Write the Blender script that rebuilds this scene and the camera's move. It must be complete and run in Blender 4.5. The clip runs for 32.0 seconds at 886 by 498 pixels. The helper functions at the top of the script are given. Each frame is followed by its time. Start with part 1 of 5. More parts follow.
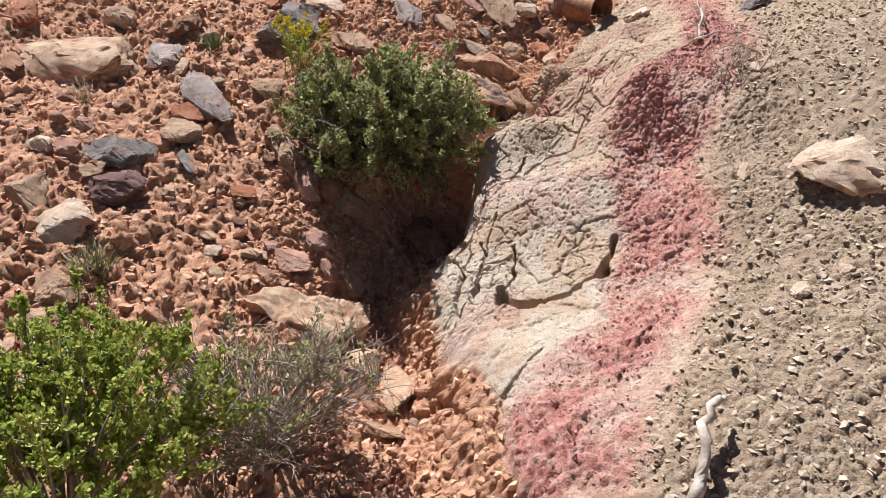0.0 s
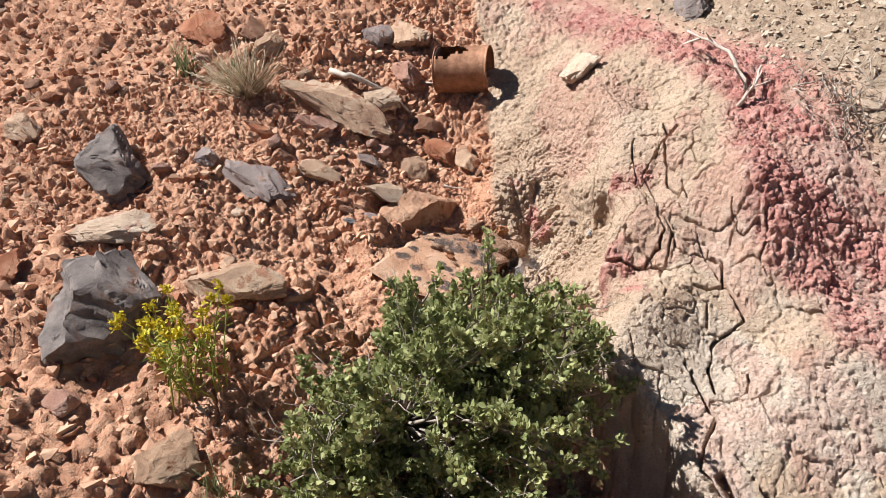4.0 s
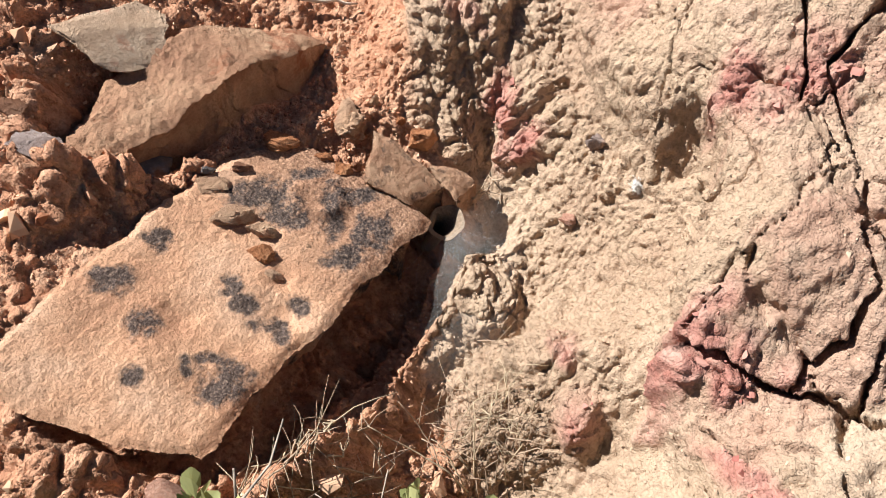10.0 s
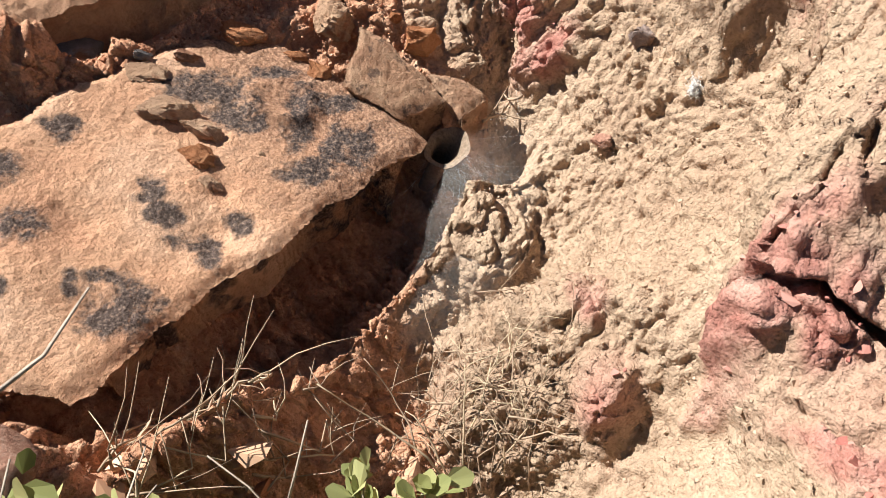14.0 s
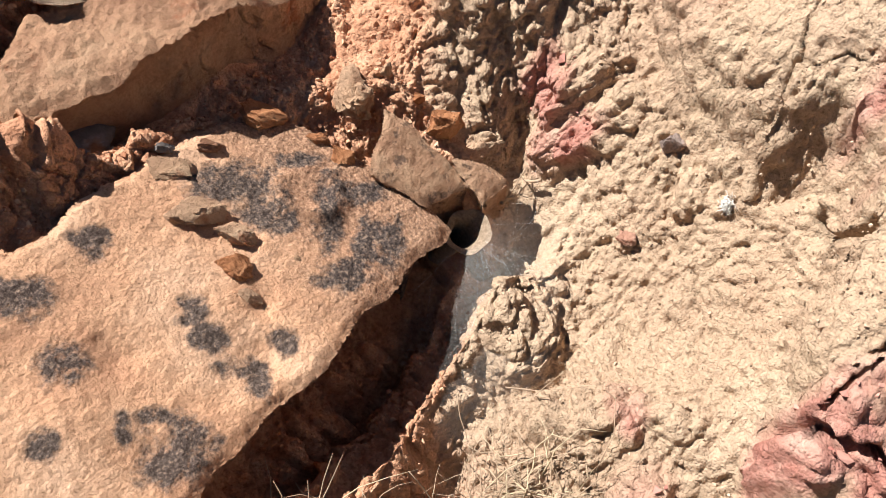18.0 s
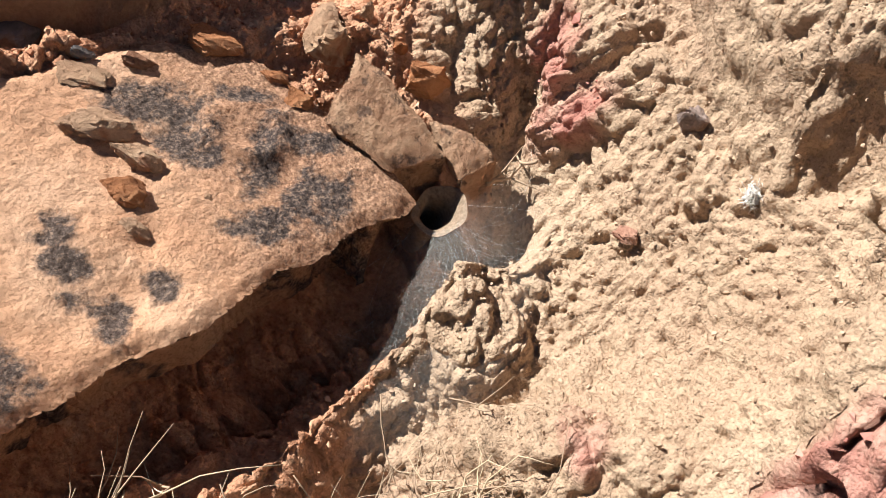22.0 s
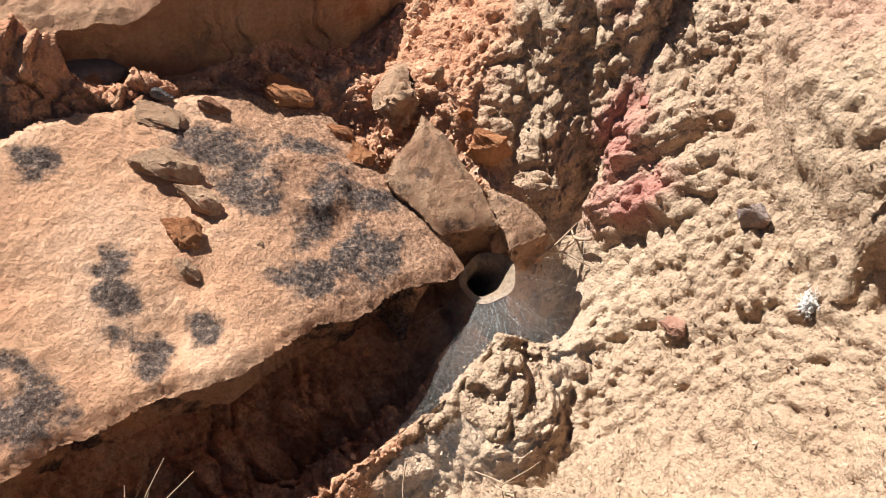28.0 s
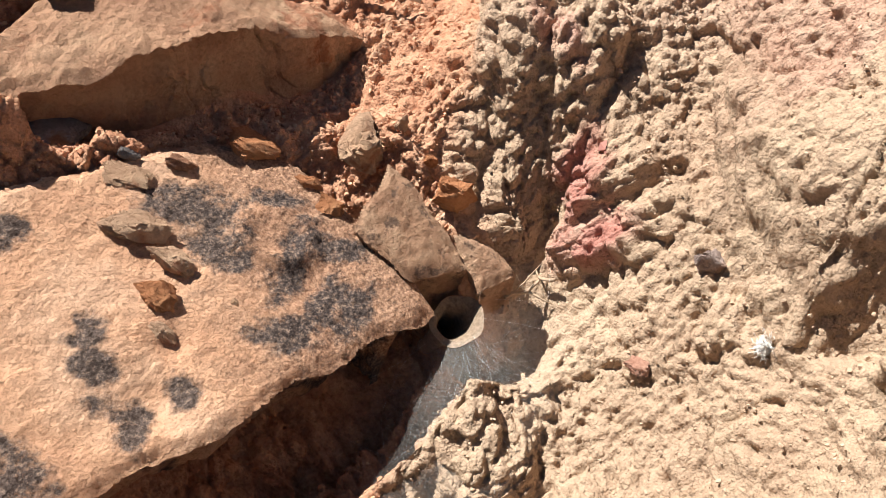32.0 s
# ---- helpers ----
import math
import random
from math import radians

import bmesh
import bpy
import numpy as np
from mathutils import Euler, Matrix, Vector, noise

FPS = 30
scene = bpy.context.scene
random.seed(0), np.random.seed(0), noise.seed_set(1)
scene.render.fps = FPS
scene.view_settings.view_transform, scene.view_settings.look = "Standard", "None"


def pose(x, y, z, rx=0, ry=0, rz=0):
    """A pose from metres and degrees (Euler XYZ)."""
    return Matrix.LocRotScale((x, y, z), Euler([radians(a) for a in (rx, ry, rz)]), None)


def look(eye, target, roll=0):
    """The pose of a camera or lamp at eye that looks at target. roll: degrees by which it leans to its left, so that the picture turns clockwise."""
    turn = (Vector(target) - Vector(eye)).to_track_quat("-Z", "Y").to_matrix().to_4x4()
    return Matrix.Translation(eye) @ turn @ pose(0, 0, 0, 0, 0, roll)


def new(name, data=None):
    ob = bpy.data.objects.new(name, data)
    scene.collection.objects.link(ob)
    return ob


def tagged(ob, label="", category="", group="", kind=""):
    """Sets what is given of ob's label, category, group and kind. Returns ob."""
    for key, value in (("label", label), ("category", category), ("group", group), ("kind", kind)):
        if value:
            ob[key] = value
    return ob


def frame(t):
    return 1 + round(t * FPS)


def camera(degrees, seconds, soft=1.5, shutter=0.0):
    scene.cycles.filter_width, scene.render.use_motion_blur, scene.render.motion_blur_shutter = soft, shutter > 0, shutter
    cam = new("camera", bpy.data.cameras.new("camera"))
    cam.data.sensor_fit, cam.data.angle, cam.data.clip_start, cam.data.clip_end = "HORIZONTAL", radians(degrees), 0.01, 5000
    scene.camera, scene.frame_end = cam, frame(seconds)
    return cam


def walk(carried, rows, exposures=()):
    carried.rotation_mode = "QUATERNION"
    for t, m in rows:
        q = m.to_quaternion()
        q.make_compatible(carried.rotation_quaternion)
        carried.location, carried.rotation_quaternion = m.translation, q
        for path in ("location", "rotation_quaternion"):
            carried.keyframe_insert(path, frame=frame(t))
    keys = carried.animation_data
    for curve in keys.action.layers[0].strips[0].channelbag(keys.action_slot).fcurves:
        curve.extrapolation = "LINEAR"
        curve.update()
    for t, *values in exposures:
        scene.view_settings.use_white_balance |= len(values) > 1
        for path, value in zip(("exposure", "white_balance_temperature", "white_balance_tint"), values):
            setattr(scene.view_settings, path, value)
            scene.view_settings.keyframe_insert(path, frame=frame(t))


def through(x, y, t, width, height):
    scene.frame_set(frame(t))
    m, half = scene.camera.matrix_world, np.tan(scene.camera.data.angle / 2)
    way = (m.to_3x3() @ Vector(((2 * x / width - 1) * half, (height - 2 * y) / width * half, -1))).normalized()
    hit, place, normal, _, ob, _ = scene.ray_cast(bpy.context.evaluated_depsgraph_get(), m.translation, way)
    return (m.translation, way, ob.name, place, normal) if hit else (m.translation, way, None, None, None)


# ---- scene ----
# ---- camera ----
cam = camera(61.5, 32.0, soft=0.6)
ROWS = [
    (0, -0.0011, -0.0019, 1.4944, -0.06, -24.79, -0.01),
    (0.5, -0.0198, 0.0158, 1.5018, 0.14, -25.32, -0.26),
    (1, -0.0539, 0.1181, 1.5100, 0.16, -25.60, -0.43),
    (1.5, -0.1144, 0.2615, 1.5212, -0.68, -25.86, -0.30),
    (2, -0.1705, 0.3836, 1.5392, -2.29, -25.36, -0.12),
    (2.5, -0.3924, 0.6097, 1.5655, -8.31, -21.17, -2.09),
    (3, -0.5482, 0.8613, 1.6277, -16.13, -22.39, -6.96),
    (3.5, -0.5365, 1.0531, 1.6672, -24.38, -26.58, -9.84),
    (5.5, -0.5431, 1.5448, 1.8450, -46.38, -38.85, -16.40),
    (6, -0.4036, 1.6076, 1.7970, -47.36, -43.08, -18.25),
    (6.5, -0.2694, 1.6437, 1.7600, -46.38, -46.16, -20.24),
    (7, -0.1938, 1.6466, 1.7338, -45.38, -48.51, -23.04),
    (7.5, -0.1826, 1.6524, 1.6998, -45.37, -50.14, -25.17),
    (8, -0.1600, 1.7016, 1.6726, -45.56, -51.72, -26.17),
    (8.5, -0.1176, 1.7588, 1.6742, -44.13, -53.47, -23.81),
    (9, -0.0000, 1.7888, 1.6111, -33.89, -54.26, -20.07),
    (9.5, 0.0929, 1.8257, 1.5152, -22.58, -54.68, -21.12),
    (10, 0.0906, 1.8606, 1.4151, -21.48, -54.44, -17.18),
    (10.5, 0.1036, 1.8621, 1.4179, -20.19, -53.43, -13.80),
    (11, 0.0838, 1.8449, 1.4291, -19.22, -52.31, -12.01),
    (11.5, 0.0892, 1.8486, 1.4036, -18.51, -52.40, -12.13),
    (12, 0.0940, 1.8528, 1.3651, -18.62, -52.87, -12.65),
    (12.5, 0.1112, 1.8719, 1.3353, -18.79, -52.86, -13.35),
    (13, 0.1176, 1.8749, 1.2956, -18.73, -52.32, -14.39),
    (13.5, 0.1155, 1.8743, 1.2560, -18.16, -51.49, -16.15),
    (14, 0.1056, 1.8760, 1.2663, -17.94, -51.21, -17.50),
    (14.5, 0.1083, 1.8937, 1.2769, -18.16, -51.18, -18.26),
    (16.5, 0.0953, 1.9391, 1.3499, -23.22, -54.98, -15.82),
    (17, 0.0691, 1.9581, 1.3612, -26.25, -56.16, -12.90),
    (17.5, 0.0783, 1.9891, 1.3499, -28.43, -57.04, -10.11),
    (18, 0.0892, 1.9753, 1.3289, -28.78, -56.96, -7.97),
    (18.5, 0.1116, 1.9569, 1.2829, -27.30, -56.08, -7.26),
    (19, 0.1251, 1.9468, 1.2589, -25.24, -54.84, -6.55),
    (19.5, 0.1201, 1.9501, 1.2449, -23.31, -54.05, -6.38),
    (20, 0.1246, 1.9491, 1.2501, -22.01, -53.81, -6.93),
    (20.5, 0.1330, 1.9455, 1.2549, -20.40, -53.19, -8.07),
    (21, 0.1355, 1.9477, 1.2506, -20.05, -52.39, -8.29),
    (21.5, 0.1444, 1.9473, 1.2428, -19.01, -51.54, -8.97),
    (22, 0.1475, 1.9486, 1.2283, -18.71, -51.00, -8.73),
    (22.5, 0.1474, 1.9504, 1.2325, -17.89, -50.46, -8.43),
    (23, 0.1562, 1.9552, 1.2354, -16.78, -49.88, -8.10),
    (23.5, 0.1556, 1.9546, 1.2383, -16.02, -49.34, -7.54),
    (24, 0.1553, 1.9503, 1.2358, -15.46, -48.74, -7.02),
    (24.5, 0.1576, 1.9518, 1.2334, -15.07, -48.32, -6.76),
    (25, 0.1546, 1.9550, 1.2335, -14.73, -47.96, -6.95),
    (25.5, 0.1579, 1.9536, 1.2322, -14.24, -47.63, -7.39),
    (27.5, 0.1611, 1.9576, 1.2340, -12.55, -47.19, -7.39),
    (28, 0.1599, 1.9546, 1.2355, -12.09, -47.18, -7.58),
    (28.5, 0.1597, 1.9607, 1.2395, -12.10, -47.06, -7.83),
    (29, 0.1556, 1.9588, 1.2380, -12.35, -47.01, -8.14),
    (29.5, 0.1589, 1.9640, 1.2364, -13.15, -47.11, -8.07),
    (30, 0.1529, 1.9719, 1.2488, -14.29, -47.24, -7.56),
    (30.5, 0.1454, 1.9828, 1.2559, -15.50, -47.38, -6.92),
    (31, 0.1524, 1.9852, 1.2651, -16.33, -47.38, -6.38),
    (31.5, 0.1579, 1.9781, 1.2581, -17.38, -47.27, -5.48),
    (32, 0.1570, 1.9675, 1.2596, -17.46, -47.45, -5.32),
]


def aim(x, y, z, yaw, pitch, roll):
    a, b = radians(yaw), radians(pitch)
    return look((x, y, z), (x - math.sin(a) * math.cos(b), y + math.cos(a) * math.cos(b), z + math.sin(b)), roll)


walk(cam, [(t, aim(*row)) for t, *row in ROWS], [(0.0, 1.10, 5800, 10), (3.0, 1.10, 5850, 10), (6.0, 1.18, 6000, 10), (10.0, 1.22, 6150, 10), (14.0, 1.29, 6300, 10), (32.0, 1.33, 6350, 10)])

# ---- sun and sky ----
SUN_ELEVATION, SUN_WEST = 55.0, 26.0  # degrees; the second from +y towards -x
world = bpy.data.worlds.new("sky")
scene.world = world
world.use_nodes = True
sky = world.node_tree.nodes.new("ShaderNodeTexSky")
sky.sky_type, sky.sun_disc = "NISHITA", False
sky.sun_elevation, sky.sun_rotation = radians(SUN_ELEVATION), radians(-SUN_WEST)
sky.altitude, sky.dust_density = 1500.0, 0.6
world.node_tree.links.new(sky.outputs[0], world.node_tree.nodes["Background"].inputs[0])
world.node_tree.nodes["Background"].inputs[1].default_value = 0.024
lamp = bpy.data.lights.new("sun", "SUN")
lamp.energy, lamp.angle, lamp.color = 4.5, radians(0.53), (1.0, 0.985, 0.935)
sun = new("sun", lamp)
e, w = radians(SUN_ELEVATION), radians(SUN_WEST)
sun_way = Vector((-math.sin(w) * math.cos(e), math.cos(w) * math.cos(e), math.sin(e)))
sun.matrix_world = look(sun_way * 20, (0, 0, 0))


# ---- materials ----
def nodes_of(name):
    m = bpy.data.materials.new(name)
    m.use_nodes = True
    nt = m.node_tree
    return m, nt, nt.nodes["Principled BSDF"]


def node(nt, kind, **inputs):
    n = nt.nodes.new(kind)
    for key, value in inputs.items():
        key = key.replace("_", " ")
        if hasattr(value, "is_linked"):
            nt.links.new(value, n.inputs[key])
        else:
            n.inputs[key].default_value = value
    return n


def noise_of(nt, scale, detail=4.0, rough=0.6, vector=None):
    n = node(nt, "ShaderNodeTexNoise", Scale=scale, Detail=detail, Roughness=rough)
    if vector is not None:
        nt.links.new(vector, n.inputs["Vector"])
    return n.outputs["Fac"]


def ramp(nt, fac, stops):
    r = nt.nodes.new("ShaderNodeValToRGB")
    r.color_ramp.elements[0].position, r.color_ramp.elements[0].color = stops[0][0], (*stops[0][1], 1)
    r.color_ramp.elements[1].position, r.color_ramp.elements[1].color = stops[-1][0], (*stops[-1][1], 1)
    for p, c in stops[1:-1]:
        r.color_ramp.elements.new(p).color = (*c, 1)
    nt.links.new(fac, r.inputs[0])
    return r.outputs[0]


def mix(nt, fac, a, b, mode="MIX"):
    n = nt.nodes.new("ShaderNodeMix")
    n.data_type, n.blend_type = "RGBA", mode
    for slot, value in ((0, fac), (6, a), (7, b)):
        if hasattr(value, "is_linked"):
            nt.links.new(value, n.inputs[slot])
        else:
            n.inputs[slot].default_value = value if slot == 0 else (*value, 1)
    return n.outputs[2]


def maths(nt, op, a, b=0.0):
    n = nt.nodes.new("ShaderNodeMath")
    n.operation = op
    for slot, value in ((0, a), (1, b)):
        if hasattr(value, "is_linked"):
            nt.links.new(value, n.inputs[slot])
        else:
            n.inputs[slot].default_value = value
    return n.outputs[0]


def bump(nt, bsdf, *layers):
    last = None
    for height, strength, distance in layers:
        b = node(nt, "ShaderNodeBump", Height=height, Strength=strength, Distance=distance)
        if last is not None:
            nt.links.new(last, b.inputs["Normal"])
        last = b.outputs[0]
    nt.links.new(last, bsdf.inputs["Normal"])


def place(nt):
    return node(nt, "ShaderNodeTexCoord").outputs["Object"]


def dull(bsdf, rough=0.95, spec=0.15):
    bsdf.inputs["Roughness"].default_value, bsdf.inputs["Specular IOR Level"].default_value = rough, spec


def ground_material():
    m, nt, bsdf = nodes_of("dry earth")
    p = place(nt)
    zone = node(nt, "ShaderNodeAttribute")
    zone.attribute_name = "zone"
    part_of = node(nt, "ShaderNodeSeparateColor", Color=zone.outputs["Color"])
    big, mid, fine = noise_of(nt, 7.0, 5, 0.6, p), noise_of(nt, 45.0, 5, 0.65, p), noise_of(nt, 420.0, 3, 0.7, p)
    soil = ramp(nt, mid, [(0.3, (0.43, 0.195, 0.11)), (0.48, (0.60, 0.31, 0.185)), (0.62, (0.69, 0.40, 0.25)), (0.75, (0.74, 0.50, 0.35))])
    soil = mix(nt, maths(nt, "MULTIPLY", big, 0.35), soil, (0.58, 0.31, 0.19))
    pale = ramp(nt, big, [(0.3, (0.43, 0.29, 0.195)), (0.5, (0.52, 0.367, 0.25)), (0.7, (0.575, 0.42, 0.295))])
    pale = mix(nt, ramp(nt, noise_of(nt, 5.0, 4, 0.6, p), [(0.52, (0, 0, 0)), (0.75, (0.7, 0.7, 0.7))]), pale, (0.60, 0.385, 0.285))
    pale = mix(nt, ramp(nt, mid, [(0.45, (0, 0, 0)), (0.85, (0.6, 0.6, 0.6))]), pale, (0.50, 0.375, 0.25))
    pale = mix(nt, maths(nt, "MULTIPLY", zone.outputs["Alpha"], 0.8), pale, ramp(nt, mid, [(0.3, (0.50, 0.39, 0.29)), (0.7, (0.64, 0.53, 0.42))]))
    pink = ramp(nt, mid, [(0.3, (0.39, 0.145, 0.115)), (0.5, (0.51, 0.24, 0.19)), (0.7, (0.60, 0.38, 0.30))])
    tan = ramp(nt, mid, [(0.3, (0.28, 0.19, 0.125)), (0.5, (0.39, 0.275, 0.185)), (0.7, (0.49, 0.37, 0.26))])
    colour = mix(nt, part_of.outputs[2], soil, tan)
    colour = mix(nt, part_of.outputs[1], colour, pale)
    colour = mix(nt, part_of.outputs[0], colour, pink)
    grain = ramp(nt, noise_of(nt, 300.0, 5, 0.8, p), [(0.34, (0.55, 0.51, 0.47)), (0.5, (0.92, 0.91, 0.9)), (0.7, (1.0, 1.0, 1.0))])
    colour = mix(nt, 0.8, colour, grain, "MULTIPLY")
    nt.links.new(colour, bsdf.inputs["Base Color"])
    dull(bsdf, 0.97, 0.08)
    grit = node(nt, "ShaderNodeTexVoronoi", Scale=620.0, Vector=p).outputs["Distance"]
    crumbs = node(nt, "ShaderNodeTexVoronoi", Scale=260.0, Vector=p).outputs["Distance"]
    bump(nt, bsdf, (noise_of(nt, 210.0, 6, 0.8, p), 0.7, 0.0030), (crumbs, 0.6, -0.0022), (grit, 0.7, -0.0011), (noise_of(nt, 1100.0, 2, 0.7, p), 0.8, 0.0008))
    return m


def stone_material(name, dark, middle, light, blotch=None, size=1.0, grit=1.0):
    m, nt, bsdf = nodes_of(name)
    p = place(nt)
    info = node(nt, "ShaderNodeObjectInfo")
    big, fine = noise_of(nt, 18.0 / size, 5, 0.62, p), noise_of(nt, 380.0, 3, 0.75, p)
    colour = ramp(nt, big, [(0.3, dark), (0.5, middle), (0.7, light)])
    if blotch:
        colour = mix(nt, ramp(nt, noise_of(nt, 26.0 / size, 4, 0.7, p), [(0.56, (0, 0, 0)), (0.64, (1, 1, 1))]), colour, blotch)
    spread = ramp(nt, info.outputs["Random"], [(0.0, (0.8, 0.76, 0.72)), (1.0, (1.0, 1.0, 1.0))])
    colour = mix(nt, 1.0, colour, spread, "MULTIPLY")
    colour = mix(nt, 0.7, colour, ramp(nt, fine, [(0.32, (0.72, 0.7, 0.68)), (0.56, (1, 1, 1))]), "MULTIPLY")
    nt.links.new(colour, bsdf.inputs["Base Color"])
    dull(bsdf, 0.9, 0.2)
    bump(nt, bsdf, (noise_of(nt, 60.0, 8, 0.78, p), min(1.0, 0.8 * grit), 0.010), (fine, min(1.0, 0.8 * grit), 0.0013))
    return m


def plain_material(name, dark, light, scale=60.0, rough=0.8, metal=0.0, through=0.0, island=False, bumps=0.0):
    m, nt, bsdf = nodes_of(name)
    p = place(nt)
    fac = node(nt, "ShaderNodeNewGeometry").outputs["Random Per Island"] if island else noise_of(nt, scale, 5, 0.65, p)
    colour = ramp(nt, fac, [(0.0 if island else 0.3, dark), (1.0 if island else 0.7, light)])
    if island:
        colour = mix(nt, 0.6, colour, ramp(nt, noise_of(nt, scale, 3, 0.6, p), [(0.3, (0.7, 0.7, 0.7)), (0.7, (1, 1, 1))]), "MULTIPLY")
    nt.links.new(colour, bsdf.inputs["Base Color"])
    dull(bsdf, rough, 0.2)
    bsdf.inputs["Metallic"].default_value = metal
    if bumps:
        bump(nt, bsdf, (noise_of(nt, scale * 4, 4, 0.7, p), 0.6, bumps))
    if through:
        soft = node(nt, "ShaderNodeBsdfTranslucent", Color=colour)
        both = node(nt, "ShaderNodeMixShader", Fac=through)
        nt.links.new(bsdf.outputs[0], both.inputs[1])
        nt.links.new(soft.outputs[0], both.inputs[2])
        nt.links.new(both.outputs[0], nt.nodes["Material Output"].inputs[0])
    return m


def silk_material(name, thin, thick):
    m, nt, bsdf = nodes_of(name)
    p = place(nt)
    bsdf.inputs["Base Color"].default_value = (0.82, 0.78, 0.72, 1)
    dull(bsdf, 0.7, 0.3)
    cover = node(nt, "ShaderNodeAttribute")
    cover.attribute_name = "cover"
    grain = ramp(nt, noise_of(nt, 1300.0, 4, 0.85, p), [(0.53, (thin,) * 3), (0.70, (thick,) * 3)])
    fac = maths(nt, "MULTIPLY", cover.outputs["Fac"], grain)
    clear = node(nt, "ShaderNodeBsdfTransparent")
    both = node(nt, "ShaderNodeMixShader", Fac=fac)
    nt.links.new(clear.outputs[0], both.inputs[1])
    nt.links.new(bsdf.outputs[0], both.inputs[2])
    nt.links.new(both.outputs[0], nt.nodes["Material Output"].inputs[0])
    return m


EARTH = ground_material()
STONE = {
    "tan": stone_material("tan sandstone", (0.42, 0.24, 0.15), (0.60, 0.39, 0.25), (0.70, 0.51, 0.35), (0.48, 0.24, 0.14)),
    "pale": stone_material("pale sandstone", (0.52, 0.35, 0.23), (0.66, 0.48, 0.34), (0.74, 0.60, 0.46), (0.58, 0.34, 0.23)),
    "pink": stone_material("pinkish sandstone", (0.40, 0.19, 0.13), (0.56, 0.31, 0.22), (0.66, 0.45, 0.35)),
    "red": stone_material("red sandstone", (0.30, 0.10, 0.05), (0.45, 0.18, 0.09), (0.56, 0.29, 0.17)),
    "brown": stone_material("brown sandstone", (0.20, 0.09, 0.05), (0.34, 0.17, 0.10), (0.47, 0.28, 0.18)),
    "grey": stone_material("grey stone", (0.26, 0.19, 0.165), (0.42, 0.325, 0.285), (0.56, 0.45, 0.40), (0.45, 0.27, 0.18)),
    "dark": stone_material("dark varnished stone", (0.15, 0.122, 0.108), (0.29, 0.235, 0.205), (0.43, 0.355, 0.31), (0.30, 0.18, 0.13)),
    "plum": stone_material("plum stone", (0.13, 0.07, 0.06), (0.24, 0.13, 0.11), (0.38, 0.24, 0.20)),
    "darkgrey": stone_material("grey crusted stone", (0.10, 0.09, 0.09), (0.27, 0.24, 0.23), (0.52, 0.47, 0.44), (0.3, 0.16, 0.09)),
}
SLAB_ROCK = stone_material("slab sandstone", (0.42, 0.23, 0.14), (0.58, 0.345, 0.215), (0.70, 0.46, 0.30), (0.24, 0.15, 0.105), 0.3, 1.2)
CLOD = stone_material("red earth clod", (0.36, 0.14, 0.06), (0.50, 0.22, 0.10), (0.60, 0.32, 0.16))
GRAVEL = plain_material("reddish gravel", (0.35, 0.145, 0.075), (0.74, 0.475, 0.30), 60, 0.95, island=True)
CLODS = plain_material("red-brown clods", (0.32, 0.13, 0.065), (0.72, 0.45, 0.285), 90, 0.95, island=True, bumps=0.002)
CHIPS = plain_material("tan chips", (0.33, 0.235, 0.155), (0.55, 0.42, 0.305), 60, 0.95, island=True)
ROSY = plain_material("rosy crust crumbs", (0.32, 0.115, 0.09), (0.52, 0.27, 0.21), 60, 0.95, island=True)
CRUMBS = plain_material("clay crumbs", (0.40, 0.28, 0.19), (0.56, 0.41, 0.29), 60, 0.95, island=True)
LEAF = plain_material("grey-green leaf", (0.20, 0.22, 0.07), (0.54, 0.52, 0.23), 30, 0.6, through=0.35, island=True)
FRESH = plain_material("fresh green leaf", (0.18, 0.25, 0.035), (0.58, 0.56, 0.13), 30, 0.55, through=0.35, island=True)
BARK = plain_material("grey bark", (0.20, 0.15, 0.11), (0.46, 0.38, 0.30), 150, 0.9, bumps=0.001)
STRAW = plain_material("dry straw", (0.36, 0.25, 0.15), (0.66, 0.53, 0.36), 90, 0.8, island=True)
BLADE = plain_material("green blade", (0.12, 0.16, 0.05), (0.36, 0.36, 0.17), 30, 0.6, through=0.2, island=True)
BLOOM = plain_material("yellow bloom", (0.55, 0.42, 0.02), (0.75, 0.62, 0.05), 30, 0.6, through=0.2, island=True)
ROOT = plain_material("dry brown root", (0.24, 0.15, 0.10), (0.50, 0.37, 0.25), 90, 0.85, island=True)
WOOD = plain_material("weathered wood", (0.36, 0.27, 0.20), (0.66, 0.56, 0.46), 60, 0.85, bumps=0.002)
RUST = plain_material("rusted tin", (0.16, 0.07, 0.035), (0.40, 0.20, 0.11), 40, 0.62, 0.35, bumps=0.0012)
RUST_DARK = plain_material("dark rust", (0.06, 0.03, 0.02), (0.16, 0.08, 0.05), 60, 0.8, 0.2, bumps=0.0012)
SILK = silk_material("silk sheet", 0.06, 1.0)
LINING = plain_material("dusty silk lining", (0.15, 0.105, 0.07), (0.33, 0.24, 0.17), 420, 0.95, bumps=0.0008)
STRAND = plain_material("silk strand", (0.75, 0.72, 0.68), (0.9, 0.88, 0.84), 60, 0.5)


# ---- the shape of the ground ----
def hashed(i, j, seed):
    n = (i.astype(np.int64) * 374761393 + j.astype(np.int64) * 668265263 + seed * 1442695041) & 0xFFFFFFFF
    n = ((n ^ (n >> 13)) * 1274126177) & 0xFFFFFFFF
    n = ((n ^ (n >> 16)) * 2246822519) & 0xFFFFFFFF
    return ((n ^ (n >> 15)) & 0xFFFFFF) / float(0x1000000)


